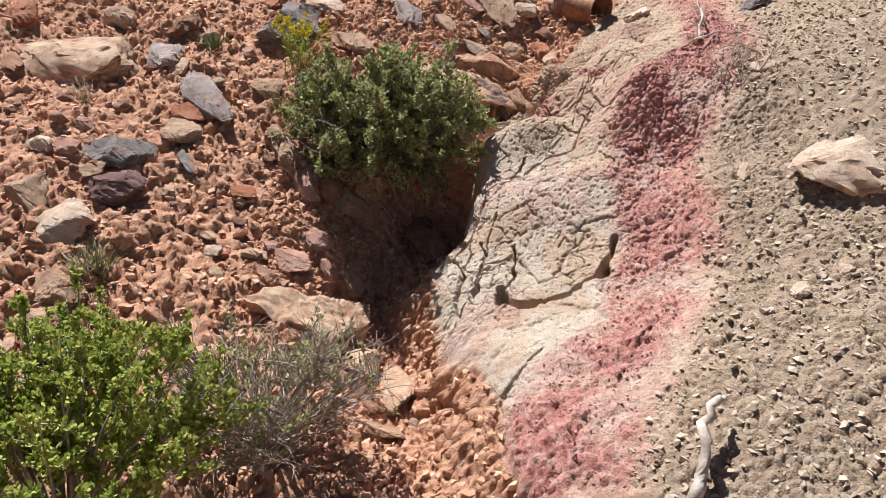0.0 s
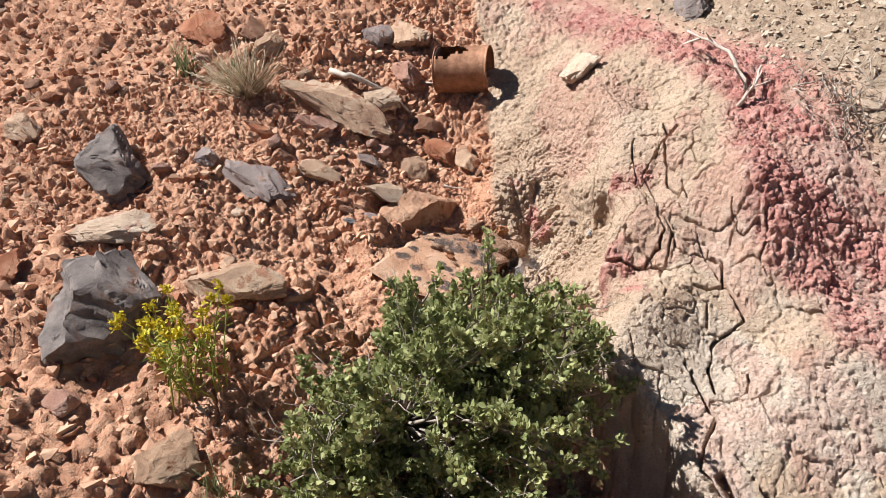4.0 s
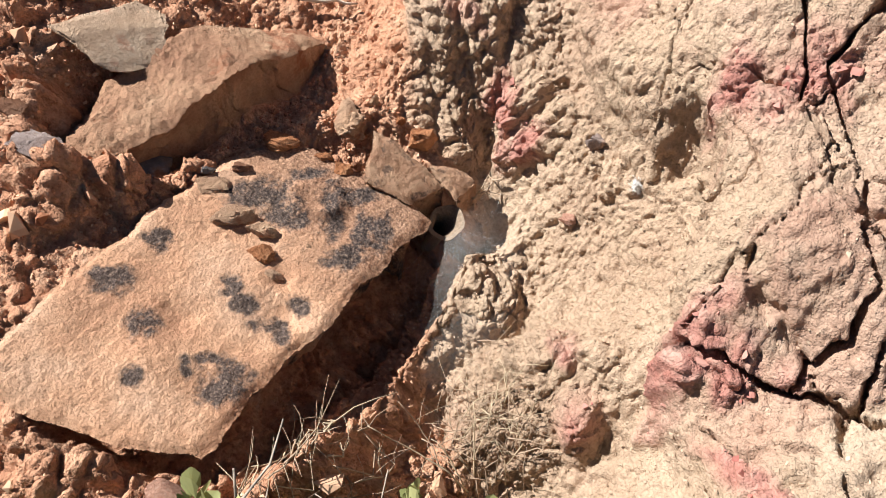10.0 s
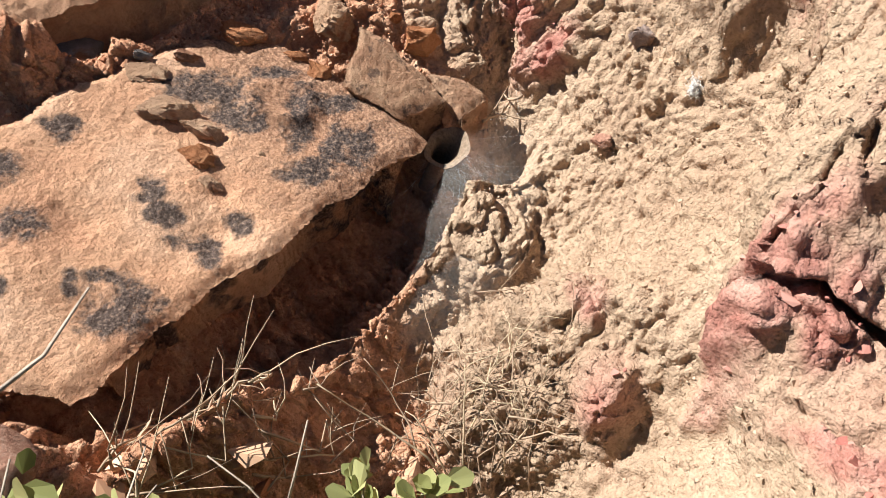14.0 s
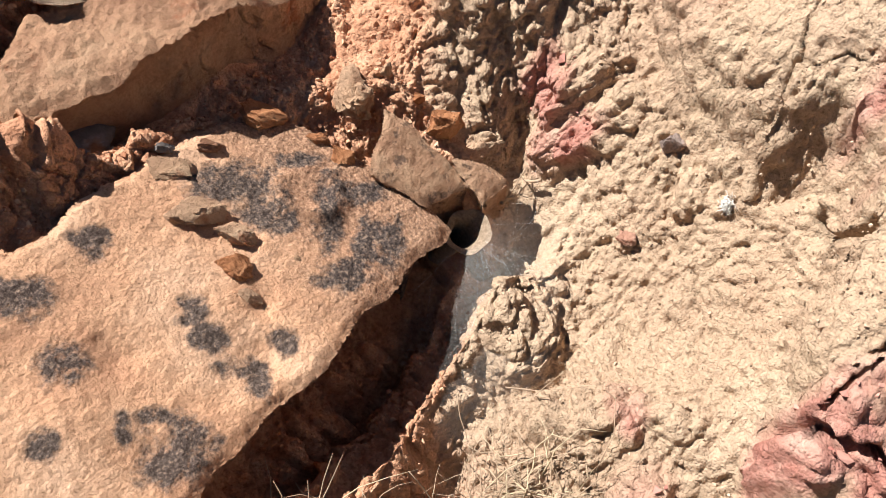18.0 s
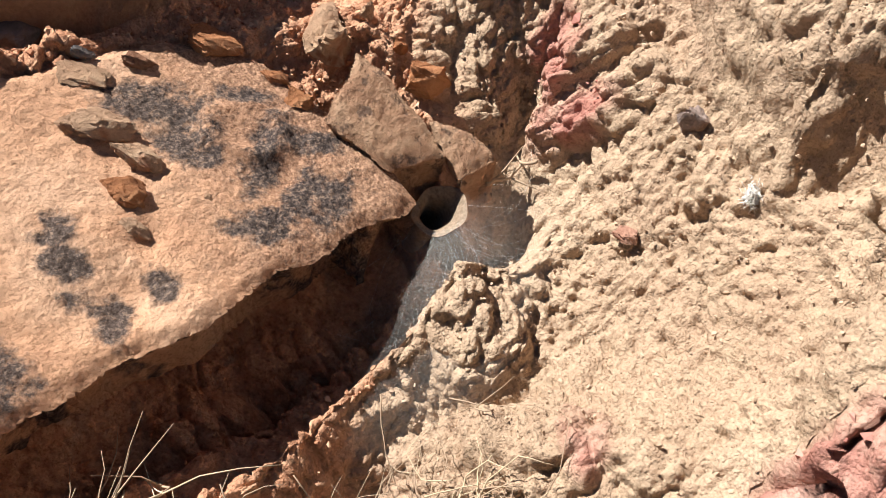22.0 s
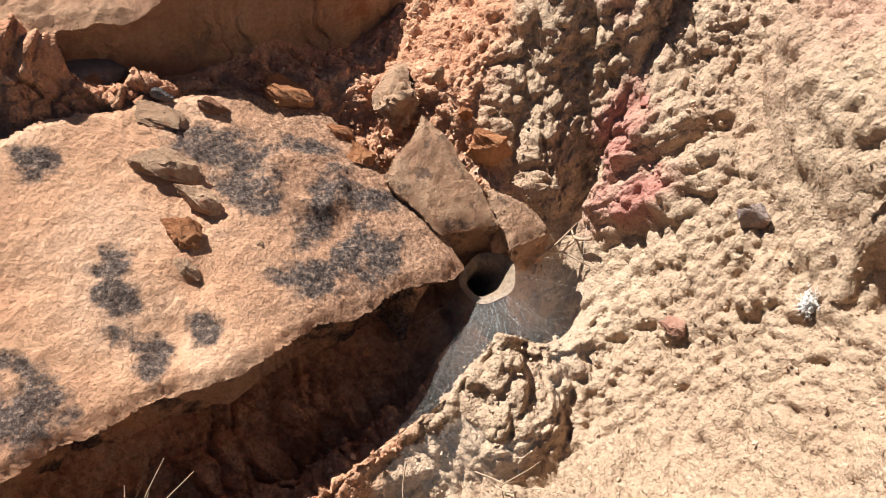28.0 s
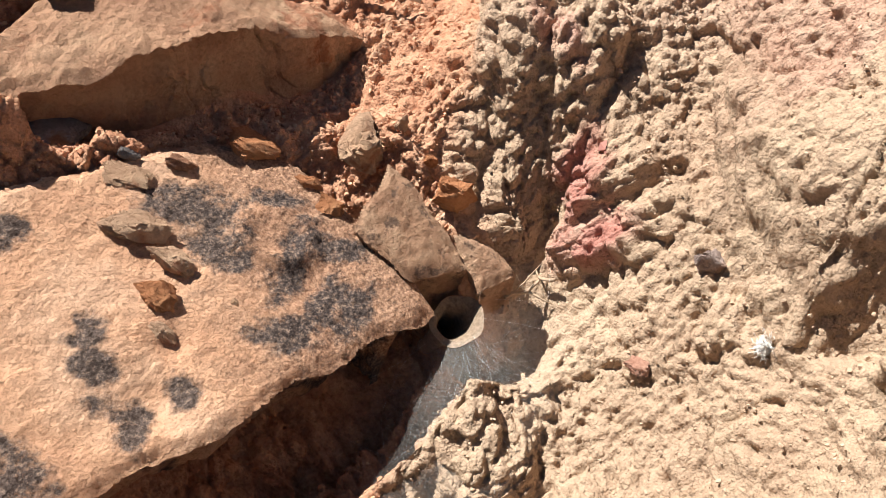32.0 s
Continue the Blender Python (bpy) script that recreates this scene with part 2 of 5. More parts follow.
def soft_noise(x, y, size, seed):
    u, v = x / size, y / size
    i, j = np.floor(u), np.floor(v)
    f, g = u - i, v - j
    f, g = f * f * (3 - 2 * f), g * g * (3 - 2 * g)
    a, b, c, d = hashed(i, j, seed), hashed(i + 1, j, seed), hashed(i, j + 1, seed), hashed(i + 1, j + 1, seed)
    return (a + (b - a) * f) * (1 - g) + (c + (d - c) * f) * g


def layered(x, y, size, seed, octaves=4):
    total, weight = 0.0, 1.0
    for k in range(octaves):
        total = total + weight * (soft_noise(x + 3.7 * k, y - 1.9 * k, size / 2**k, seed + k) - 0.5)
        weight *= 0.55
    return total


def cells(x, y, size, seed):
    """Distance to the nearest and the second nearest of scattered points, in cell sizes, and a random number of the nearest."""
    u, v = x / size, y / size
    i, j = np.floor(u), np.floor(v)
    near, second, tag = np.full(u.shape, 9.0), np.full(u.shape, 9.0), np.zeros(u.shape)
    ox, oy = np.zeros(u.shape), np.zeros(u.shape)
    for a in (-1, 0, 1):
        for b in (-1, 0, 1):
            px, py = i + a + hashed(i + a, j + b, seed), j + b + hashed(i + a, j + b, seed + 7)
            d = np.hypot(px - u, py - v)
            closer = d < near
            second = np.where(closer, near, np.minimum(second, d))
            tag = np.where(closer, hashed(i + a, j + b, seed + 13), tag)
            ox, oy = np.where(closer, u - px, ox), np.where(closer, v - py, oy)
            near = np.where(closer, d, near)
    return near, second, tag, ox, oy


def facets(x, y, size, seed, tip=0.9):
    """Angular clods: each cell is a tilted plate of its own height, rounded off towards its edge."""
    near, second, tag, ox, oy = cells(x, y, size, seed)
    a = tag * 37.0
    h = 0.25 + 0.75 * tag + tip * (ox * np.cos(a) + oy * np.sin(a))
    return h * np.clip((second - near) * 4.6, 0, 1) ** 0.7


def bulbs(x, y, z, size, seed, low=0.5, spread=0.42):
    """Rounded lumps, in metres: balls of uneven size scattered through space, of which the highest counts."""
    u, v, w = x / size, y / size, z / size
    i, j, k = np.floor(u), np.floor(v), np.floor(w)
    top = np.zeros(u.shape)
    for c in (-1, 0, 1):
        level = seed + 101 * (k + c).astype(np.int64)
        for a in (-1, 0, 1):
            for b in (-1, 0, 1):
                r = hashed(i + a, j + b, level)
                d = (i + a + r - u) ** 2 + (j + b + (r * 57.3) % 1.0 - v) ** 2 + (k + c + (r * 911.7) % 1.0 - w) ** 2
                top = np.maximum(top, (low + spread * ((r * 313.1) % 1.0)) ** 2 - d)
    return size * np.sqrt(top)


def steps(a, b, v):
    s = np.clip((v - a) / (b - a), 0, 1)
    return s * s * (3 - 2 * s)


def knot(u):
    u = np.abs(u)
    return np.where(u < 1, 2 / 3 - u * u + u**3 / 2, np.where(u < 2, np.maximum(2 - u, 0) ** 3 / 6, 0.0))


# Control heights in millimetres above the mean slope: rows go along x, columns along y.
HILL = np.array([
    [172, 281, 368, 402, 381, 352, 340, 315, 258, 189],
    [64, 147, 226, 269, 256, 222, 234, 225, 182, 133],
    [-22, 22, 70, 102, 142, 141, 155, 141, 111, 90],
    [-61, -54, -15, -45, -51, 99, 125, 100, 79, 77],
    [-36, 2, 45, -45, -13, 103, 53, 72, 79, 99],
    [20, 90, 171, -52, 157, -38, -60, 17, 81, 137],
    [82, 132, 172, 157, 263, 95, 7, 42, 105, 163],
    [134, 168, 195, 228, 254, 192, 123, 124, 147, 173],
    [178, 206, 241, 279, 291, 278, 249, 218, 194, 175],
]) / 1000.0
HOLLOW = np.array([
    [-76, -7, -31, -74, -126, -167, -65, -21, 18],
    [-94, -3, -9, 10, 226, -41, -40, -12, -14],
    [55, -34, 56, -84, 136, 141, -25, -33, -43],
    [29, -87, 60, -62, -49, 50, -17, -71, -60],
    [47, -37, 26, 14, -96, -55, 6, -46, -50],
    [-71, 12, 67, 78, 85, 58, 12, -11, 8],
    [-59, -17, 21, 53, 78, 88, 50, 11, -12],
    [-69, -9, 1, 27, 67, 82, 66, 34, -2],
]) / 1000.0
BANK = np.array([
    [5, -32, -56, 59, -63, 95, 0, -71, -66],
    [21, -28, -95, 59, -73, 148, 62, -62, -56],
    [10, -117, 48, -75, -27, -57, -98, 45, -20],
    [-64, 0, 22, 21, -12, 36, 14, 91, -8],
    [-74, -51, -71, 0, 61, -86, -56, -45, 0],
    [81, -33, 7, -26, 24, 80, 3, -4, 3],
    [-7, -11, -14, -20, -55, -11, 30, 11, 3],
    [3, -1, -4, -5, -15, -4, 6, 5, 3],
]) / 1000.0


def net(x, y, x0, y0, step, heights):
    total = 0.0
    for a in range(heights.shape[0]):
        ka = knot((x - x0) / step - a)
        for b in range(heights.shape[1]):
            total = total + ka * knot((y - y0) / step - b) * heights[a, b]
    return total


def wash(y):
    """The x of the little wash that runs down the slope."""
    return np.interp(y, [0, 0.6, 1.0, 1.36, 1.6, 1.85, 2.05, 2.2, 2.3, 2.6, 3.0, 4], [0.15, 0.1, 0.0, -0.1, -0.16, -0.04, 0.13, 0.235, 0.29, 0.42, 0.6, 1.0])


SLAB_TOP = (0.3177, -0.4576, 0.3286)
SLAB_EDGE = [(-0.080, 2.205), (-0.010, 2.246), (0.063, 2.281), (0.100, 2.297), (0.145, 2.309), (0.182, 2.300), (0.197, 2.270), (0.212, 2.230), (0.221, 2.206), (0.150, 2.173), (0.072, 2.139), (0.001, 2.106), (-0.030, 2.130), (-0.062, 2.168)]
HOLLOW_EDGE = [(0.228, 2.204), (0.246, 2.172), (0.210, 2.140), (0.165, 2.100), (0.140, 2.075), (0.100, 2.085), (0.075, 2.110), (0.090, 2.150)]
BLOCK_EDGE = [(0.022, 2.338), (0.060, 2.393), (0.150, 2.408), (0.245, 2.410), (0.248, 2.385), (0.225, 2.366), (0.180, 2.350), (0.132, 2.334), (0.085, 2.322), (0.045, 2.322)]


def inside(x, y, edge):
    """How far a place lies inside an outline that turns clockwise (outside: minus)."""
    best = np.full(np.broadcast_shapes(np.shape(x), np.shape(y)), 9.0)
    for (ax, ay), (bx, by) in zip(edge, edge[1:] + edge[:1]):
        n = math.hypot(bx - ax, by - ay)
        best = np.minimum(best, -((bx - ax) * (y - ay) - (by - ay) * (x - ax)) / n)
    return best


# The lip of the upper clay, a low cliff over the bench beside the den, and its height along the way.
LIP = [(0.20, 1.88), (0.232, 1.945), (0.258, 1.985), (0.285, 2.010), (0.312, 2.030), (0.334, 2.046), (0.356, 2.060), (0.374, 2.074), (0.370, 2.090), (0.360, 2.104), (0.362, 2.125), (0.370, 2.165), (0.384, 2.195), (0.404, 2.235), (0.425, 2.275)]
LIP_HIGH = [0.0, 0.035, 0.050, 0.050, 0.050, 0.050, 0.050, 0.050, 0.050, 0.050, 0.050, 0.050, 0.045, 0.025, 0.0]


def beyond(x, y, path, values):
    """How far a place lies behind a line (in front: minus), and the line's value at its nearest point."""
    x, y = np.broadcast_arrays(x, y)
    best, sign, value = np.full(x.shape, 9.0), np.zeros(x.shape), np.zeros(x.shape)
    for (ax, ay), (bx, by), va, vb in zip(path, path[1:], values, values[1:]):
        dx, dy = bx - ax, by - ay
        f = np.clip(((x - ax) * dx + (y - ay) * dy) / (dx * dx + dy * dy), 0, 1)
        d = np.hypot(x - ax - f * dx, y - ay - f * dy)
        closer = d < best
        best, sign, value = np.where(closer, d, best), np.where(closer, np.sign((x - ax) * dy - (y - ay) * dx), sign), np.where(closer, va + f * (vb - va), value)
    return best * sign, value


def cliff(x, y):
    x, y = np.broadcast_arrays(x, y)
    d, high = beyond(x + 0.012 * layered(x, y, 0.05, 131, 1), y + 0.012 * layered(x, y, 0.05, 135, 1), LIP, LIP_HIGH)
    return high * (steps(-0.008, 0.008, d) - 0.5) * np.exp(-np.abs(d) / 0.09)


def hill(x, y):
    """The ground without its small relief; x and y may be a column and a row."""
    cx, cy = np.clip(x, -1.4, 1.4), np.clip(y, 0.3, 3.6)
    s = cx - wash(cy)
    deep = np.interp(cy, [0.6, 1.0, 1.4, 1.6, 1.9, 2.05, 2.2, 2.35, 2.6, 3.0], [0.10, 0.14, 0.17, 0.19, 0.19, 0.15, 0.12, 0.08, 0.03, 0.0])
    z = 0.33 + 0.08 * cx + 0.31 * cy - deep * np.exp(-((s / np.where(s < 0, 0.16, 0.10)) ** 2))
    z = z + net(cx, cy, -1.6, 0.2, 0.4, HILL) + net(cx, cy, -0.12, 1.64, 0.12, HOLLOW) + net(cx, cy, 0.16, 1.86, 0.065, BANK) + cliff(x, y)
    z = z + 0.06 * 3 * np.tanh((x - cx) / 3) + 0.24 * 5 * np.tanh((y - cy) / 5)
    z = z - 0.05 * np.exp(-(((x + 1.0) / 0.22) ** 2 + ((y - 2.15) / 0.2) ** 2))
    z = z - 0.07 * np.exp(-(((x + 0.25) / 0.1) ** 2 + ((y - 1.8) / 0.09) ** 2))
    z = z + 0.008 * np.exp(-(((x - 0.25) / 0.05) ** 2 + ((y - 2.30) / 0.045) ** 2))
    z = z + 0.055 * np.exp(-(((x + 0.12) / 0.13) ** 2 + ((y - 2.24) / 0.11) ** 2))
    # the deep undercut pit below the shrub, with a steep wall of clay
    lip = np.interp(cy, [1.45, 1.523, 1.615, 1.70, 1.807, 1.9, 2.0], [-0.03, 0.02, 0.055, 0.09, 0.10, 0.09, 0.08]) + 0.03 * layered(x, y, 0.08, 35, 3)
    k = steps(-0.02, 0.05, lip - x) * steps(-0.18, -0.07, x) * steps(1.54, 1.67, y) * (1 - steps(1.84, 2.02, y))
    z = z - k * np.maximum(0, z - 0.62 - 0.25 * (cy - 1.7))
    # the slab and the block lie in beds of their own
    bed = SLAB_TOP[0] + SLAB_TOP[1] * x + SLAB_TOP[2] * y - 0.057 - 0.030 * (1 - steps(0.045, 0.095, y - 2.106 - 0.383 * (x + 0.006))) * steps(0.0, 0.06, x)
    bed0 = SLAB_TOP[0] + SLAB_TOP[1] * x + SLAB_TOP[2] * y - 0.065
    near_slab = inside(x, y, SLAB_EDGE)
    k = steps(-0.055, -0.02, near_slab)
    z = z * (1 - k) + np.minimum(z, np.maximum(bed, bed0) + 0.050) * k
    ahead = y - 2.106 - 0.383 * (x + 0.006)
    k = steps(-0.012, 0.004, near_slab - 0.012 * steps(0.06, 0.10, ahead))
    z = z * (1 - k) + np.minimum(z, bed) * k
    z = z + 0.008 * np.exp(-(((y - 2.312) / 0.016) ** 2)) * steps(0.0, 0.06, x) * (1 - steps(0.21, 0.25, x))
    # a cave under the lip, and the dark hollow under the slab's front
    z = z - 0.030 * np.exp(-(((x - 0.366) / 0.013) ** 2 + ((y - 2.082) / 0.012) ** 2))
    z = z - 0.048 * np.exp(-(((x - 0.098) / 0.045) ** 2 + ((y - 2.077) / 0.036) ** 2))
    gap = (0.001 - x) * 0.4123 + (y - 2.106) * 0.911
    z = z - 0.022 * np.exp(-(((gap + 0.006) / 0.013) ** 2)) * steps(-0.01, 0.03, x) * (1 - steps(0.17, 0.21, x))
    k = steps(-0.028, 0.022, inside(x, y, HOLLOW_EDGE))
    z = z - 0.036 * k
    k = steps(-0.02, 0.01, inside(x, y, BLOCK_EDGE))
    return z * (1 - k) + np.minimum(z, 1.015) * k


CRACKS = []


def crack(path, width, depth):
    CRACKS.append((path, width, depth))


crack([(0.453, 2.076), (0.427, 2.057), (0.399, 2.031), (0.387, 2.006), (0.373, 1.989), (0.369, 1.967), (0.379, 1.945)], 0.009, 0.022)
crack([(0.513, 2.058), (0.491, 2.033), (0.466, 2.012), (0.444, 1.997), (0.430, 1.979), (0.430, 1.954)], 0.008, 0.022)
crack([(0.430, 1.954), (0.400, 1.958), (0.388, 1.959)], 0.006, 0.016)
crack([(0.465, 2.077), (0.474, 2.060), (0.490, 2.041)], 0.004, 0.012)
crack([(0.364, 1.955), (0.353, 1.935), (0.329, 1.928), (0.310, 1.927), (0.295, 1.926)], 0.009, 0.022)
crack([(0.270, 1.995), (0.273, 1.970), (0.281, 1.951), (0.296, 1.921)], 0.009, 0.026)
crack([(0.299, 1.920), (0.304, 1.898), (0.311, 1.881), (0.335, 1.873), (0.351, 1.877), (0.346, 1.896)], 0.008, 0.020)
crack([(0.356, 1.880), (0.372, 1.857), (0.376, 1.834), (0.350, 1.809), (0.336, 1.799), (0.311, 1.832)], 0.010, 0.024)
crack([(0.359, 1.921), (0.350, 1.907), (0.349, 1.892)], 0.006, 0.016)
crack([(0.392, 1.892), (0.375, 1.875), (0.369, 1.866)], 0.007, 0.018)
crack([(0.243, 1.945), (0.253, 1.917), (0.272, 1.912), (0.280, 1.895)], 0.008, 0.018)
crack([(0.300, 1.904), (0.286, 1.887)], 0.008, 0.018)
crack([(0.277, 1.876), (0.267, 1.860), (0.245, 1.847)], 0.008, 0.018)
crack([(0.281, 1.852), (0.300, 1.816), (0.316, 1.805)], 0.005, 0.014)
crack([(0.302, 1.810), (0.270, 1.789)], 0.007, 0.016)
crack([(0.360, 2.068), (0.345, 2.052), (0.335, 2.036)], 0.006, 0.014)
crack([(0.443, 1.950), (0.430, 1.937)], 0.005, 0.012)
crack([(0.339, 1.875), (0.330, 1.848), (0.331, 1.823)], 0.005, 0.012)
crack([(0.313, 2.001), (0.296, 1.987), (0.275, 1.989)], 0.004, 0.010)
crack([(0.365, 1.947), (0.390, 1.991), (0.360, 1.995)], 0.004, 0.010)
crack([(0.450, 1.865), (0.432, 1.848), (0.408, 1.843)], 0.006, 0.014)
crack([(0.204, 1.788), (0.2, 1.749), (0.178, 1.721), (0.226, 1.69), (0.249, 1.703)], 0.006, 0.020)
crack([(0.099, 1.640), (0.080, 1.579), (0.054, 1.542), (0.016, 1.527)], 0.022, 0.034)
crack([(0.136, 1.639), (0.120, 1.573)], 0.007, 0.018)
crack([(0.026, 1.520), (0.045, 1.442), (0.020, 1.397), (0.029, 1.353)], 0.018, 0.030)
crack([(0.088, 1.528), (0.085, 1.448), (0.061, 1.391)], 0.016, 0.026)
crack([(0.114, 1.395), (0.123, 1.346), (0.154, 1.327), (0.209, 1.329), (0.341, 1.379), (0.368, 1.461)], 0.046, 0.050)
crack([(0.163, 1.496), (0.152, 1.419), (0.121, 1.382)], 0.016, 0.025)
crack([(0.088, 1.470), (0.128, 1.470), (0.163, 1.473)], 0.008, 0.018)
crack([(0.290, 1.895), (0.355, 1.921), (0.421, 2.033), (0.515, 2.026)], 0.008, 0.020)
crack([(0.196, 1.721), (0.251, 1.768), (0.321, 1.755), (0.367, 1.865)], 0.009, 0.022)
crack([(0.206, 1.766), (0.16, 1.695), (0.091, 1.667), (0.059, 1.516), (0.02, 1.407)], 0.010, 0.030)
crack([(0.187, 1.188), (0.14, 1.128), (0.098, 1.09), (0.086, 1.052)], 0.010, 0.030)
crack([(0.306, 1.111), (0.288, 1.039), (0.347, 1.123), (0.377, 1.169)], 0.008, 0.025)
crack([(0.21, 0.976), (0.209, 0.907)], 0.006, 0.020)
crack([(0.127, 1.589), (0.083, 1.47), (0.043, 1.358), (0.019, 1.332)], 0.008, 0.025)


# Knobby lumps of the bank: place, length, width, turn, and whether they are rosy.
KNOBS = [
    (0.3236, 2.3225, 0.0464, 0.0679, -34, 0),
    (0.3549, 2.2806, 0.0421, 0.0506, -65, 0),
    (0.2933, 2.2596, 0.0397, 0.0546, -28, 0),
    (0.3187, 2.2197, 0.0347, 0.0473, -53, 1),
    (0.3484, 2.2259, 0.0343, 0.0312, -61, 0),
    (0.3452, 2.1900, 0.0297, 0.0387, -75, 0),
    (0.2214, 2.1237, 0.0538, 0.0448, -44, 0),
    (0.2186, 2.0684, 0.0461, 0.0377, -58, 0),
    (0.2452, 2.0348, 0.0347, 0.0270, -60, 0),
    (0.2113, 2.0144, 0.0347, 0.0309, -57, 1),
    (0.1990, 2.0827, 0.0304, 0.0304, -48, 0),
    (0.3389, 2.1177, 0.0250, 0.0250, -66, 0),
    (0.3610, 2.0811, 0.0276, 0.0236, -71, 0),
    (0.2646, 1.9849, 0.0250, 0.0143, -48, 1),
    (0.2822, 1.9511, 0.0279, 0.0139, -59, 1),
    (0.2978, 1.9318, 0.0276, 0.0138, -43, 1),
]


# Rosy stains of the clay: place and size.
ROSY_SPOTS = [(0.270, 1.978, 0.030, 0.014), (0.240, 1.935, 0.010, 0.040), (0.300, 1.955, 0.035, 0.012), (0.415, 2.020, 0.035, 0.025), (0.375, 2.065, 0.018, 0.018), (0.335, 2.245, 0.016, 0.024), (0.350, 2.290, 0.012, 0.020), (0.330, 2.205, 0.012, 0.014), (0.228, 2.045, 0.020, 0.012)]


def outside(x, y):
    """How far a place lies outside the ground that the walk passes."""
    return np.maximum(np.maximum(np.maximum(-1.4 - x, x - 1.3), np.maximum(0.6 - y, y - 3.5)), 0)


def zones(x, y):
    """How much of the ground is red crust, pale clay and tan gravel; the rest is red-brown soil."""
    wob = 0.05 * layered(x, y, 0.25, 21) + 0.035 * layered(x, y, 0.06, 22, 3)
    wob = wob + 1.6 * layered(0 * x, y, 2.6, 23, 3) * steps(0.1, 2.0, outside(x, y))
    clay_edge = np.interp(y, [0.5, 1.03, 1.23, 1.37, 1.53, 1.73, 2.0, 2.12, 2.16, 2.2, 2.28, 2.35, 2.46, 2.62, 3.2], [0.12, 0.12, 0.05, -0.02, -0.05, 0.05, 0.12, 0.145, 0.185, 0.270, 0.268, 0.308, 0.42, 0.56, 0.95])
    red_from = np.interp(y, [0.6, 0.99, 1.13, 1.22, 1.48, 1.65, 1.75, 1.9, 2.0, 2.13, 2.33, 3], [0.02, 0.08, 0.18, 0.30, 0.36, 0.38, 0.47, 0.52, 0.62, 0.67, 0.69, 0.8])
    red_to = np.interp(y, [0.6, 0.87, 1.07, 1.22, 1.44, 1.6, 1.77, 1.87, 2.2, 3], [0.22, 0.28, 0.38, 0.48, 0.55, 0.56, 0.68, 0.76, 0.82, 0.95])
    clay = steps(-0.012, 0.018, x - clay_edge + 0.5 * wob)
    red = steps(-0.05, 0.05, x - red_from + 1.6 * wob) * steps(-0.06, 0.06, red_to - x + 1.6 * wob)
    tan = steps(-0.05, 0.06, x - red_to + wob)
    upper = beyond(x, y, LIP, LIP_HIGH)[0]
    patch = steps(0.06, 0.2, layered(x, y, 0.13, 31) + 0.0 * x) * clay * (1 - tan) * (0.12 + 0.88 * steps(-0.01, 0.03, upper))
    for px, py, sx, sy in ROSY_SPOTS:
        patch = np.maximum(patch, 3.0 * np.clip(1.15 - np.hypot((x - px) / sx, (y - py) / sy) + 1.6 * layered(x, y, 0.03, 33, 3), 0, 1))
    for kx, ky, length, width, yaw, rosy in KNOBS:
        if rosy:
            patch = np.maximum(patch, 2.6 * np.clip(1.2 - np.hypot(x - kx, y - ky) / (0.55 * length), 0, 1))
    return red * clay * (0.55 + 0.45 * steps(-0.15, 0.1, layered(x, y, 0.1, 32))) + 0.30 * patch * (1 - red), clay * (1 - tan), tan * clay, clay


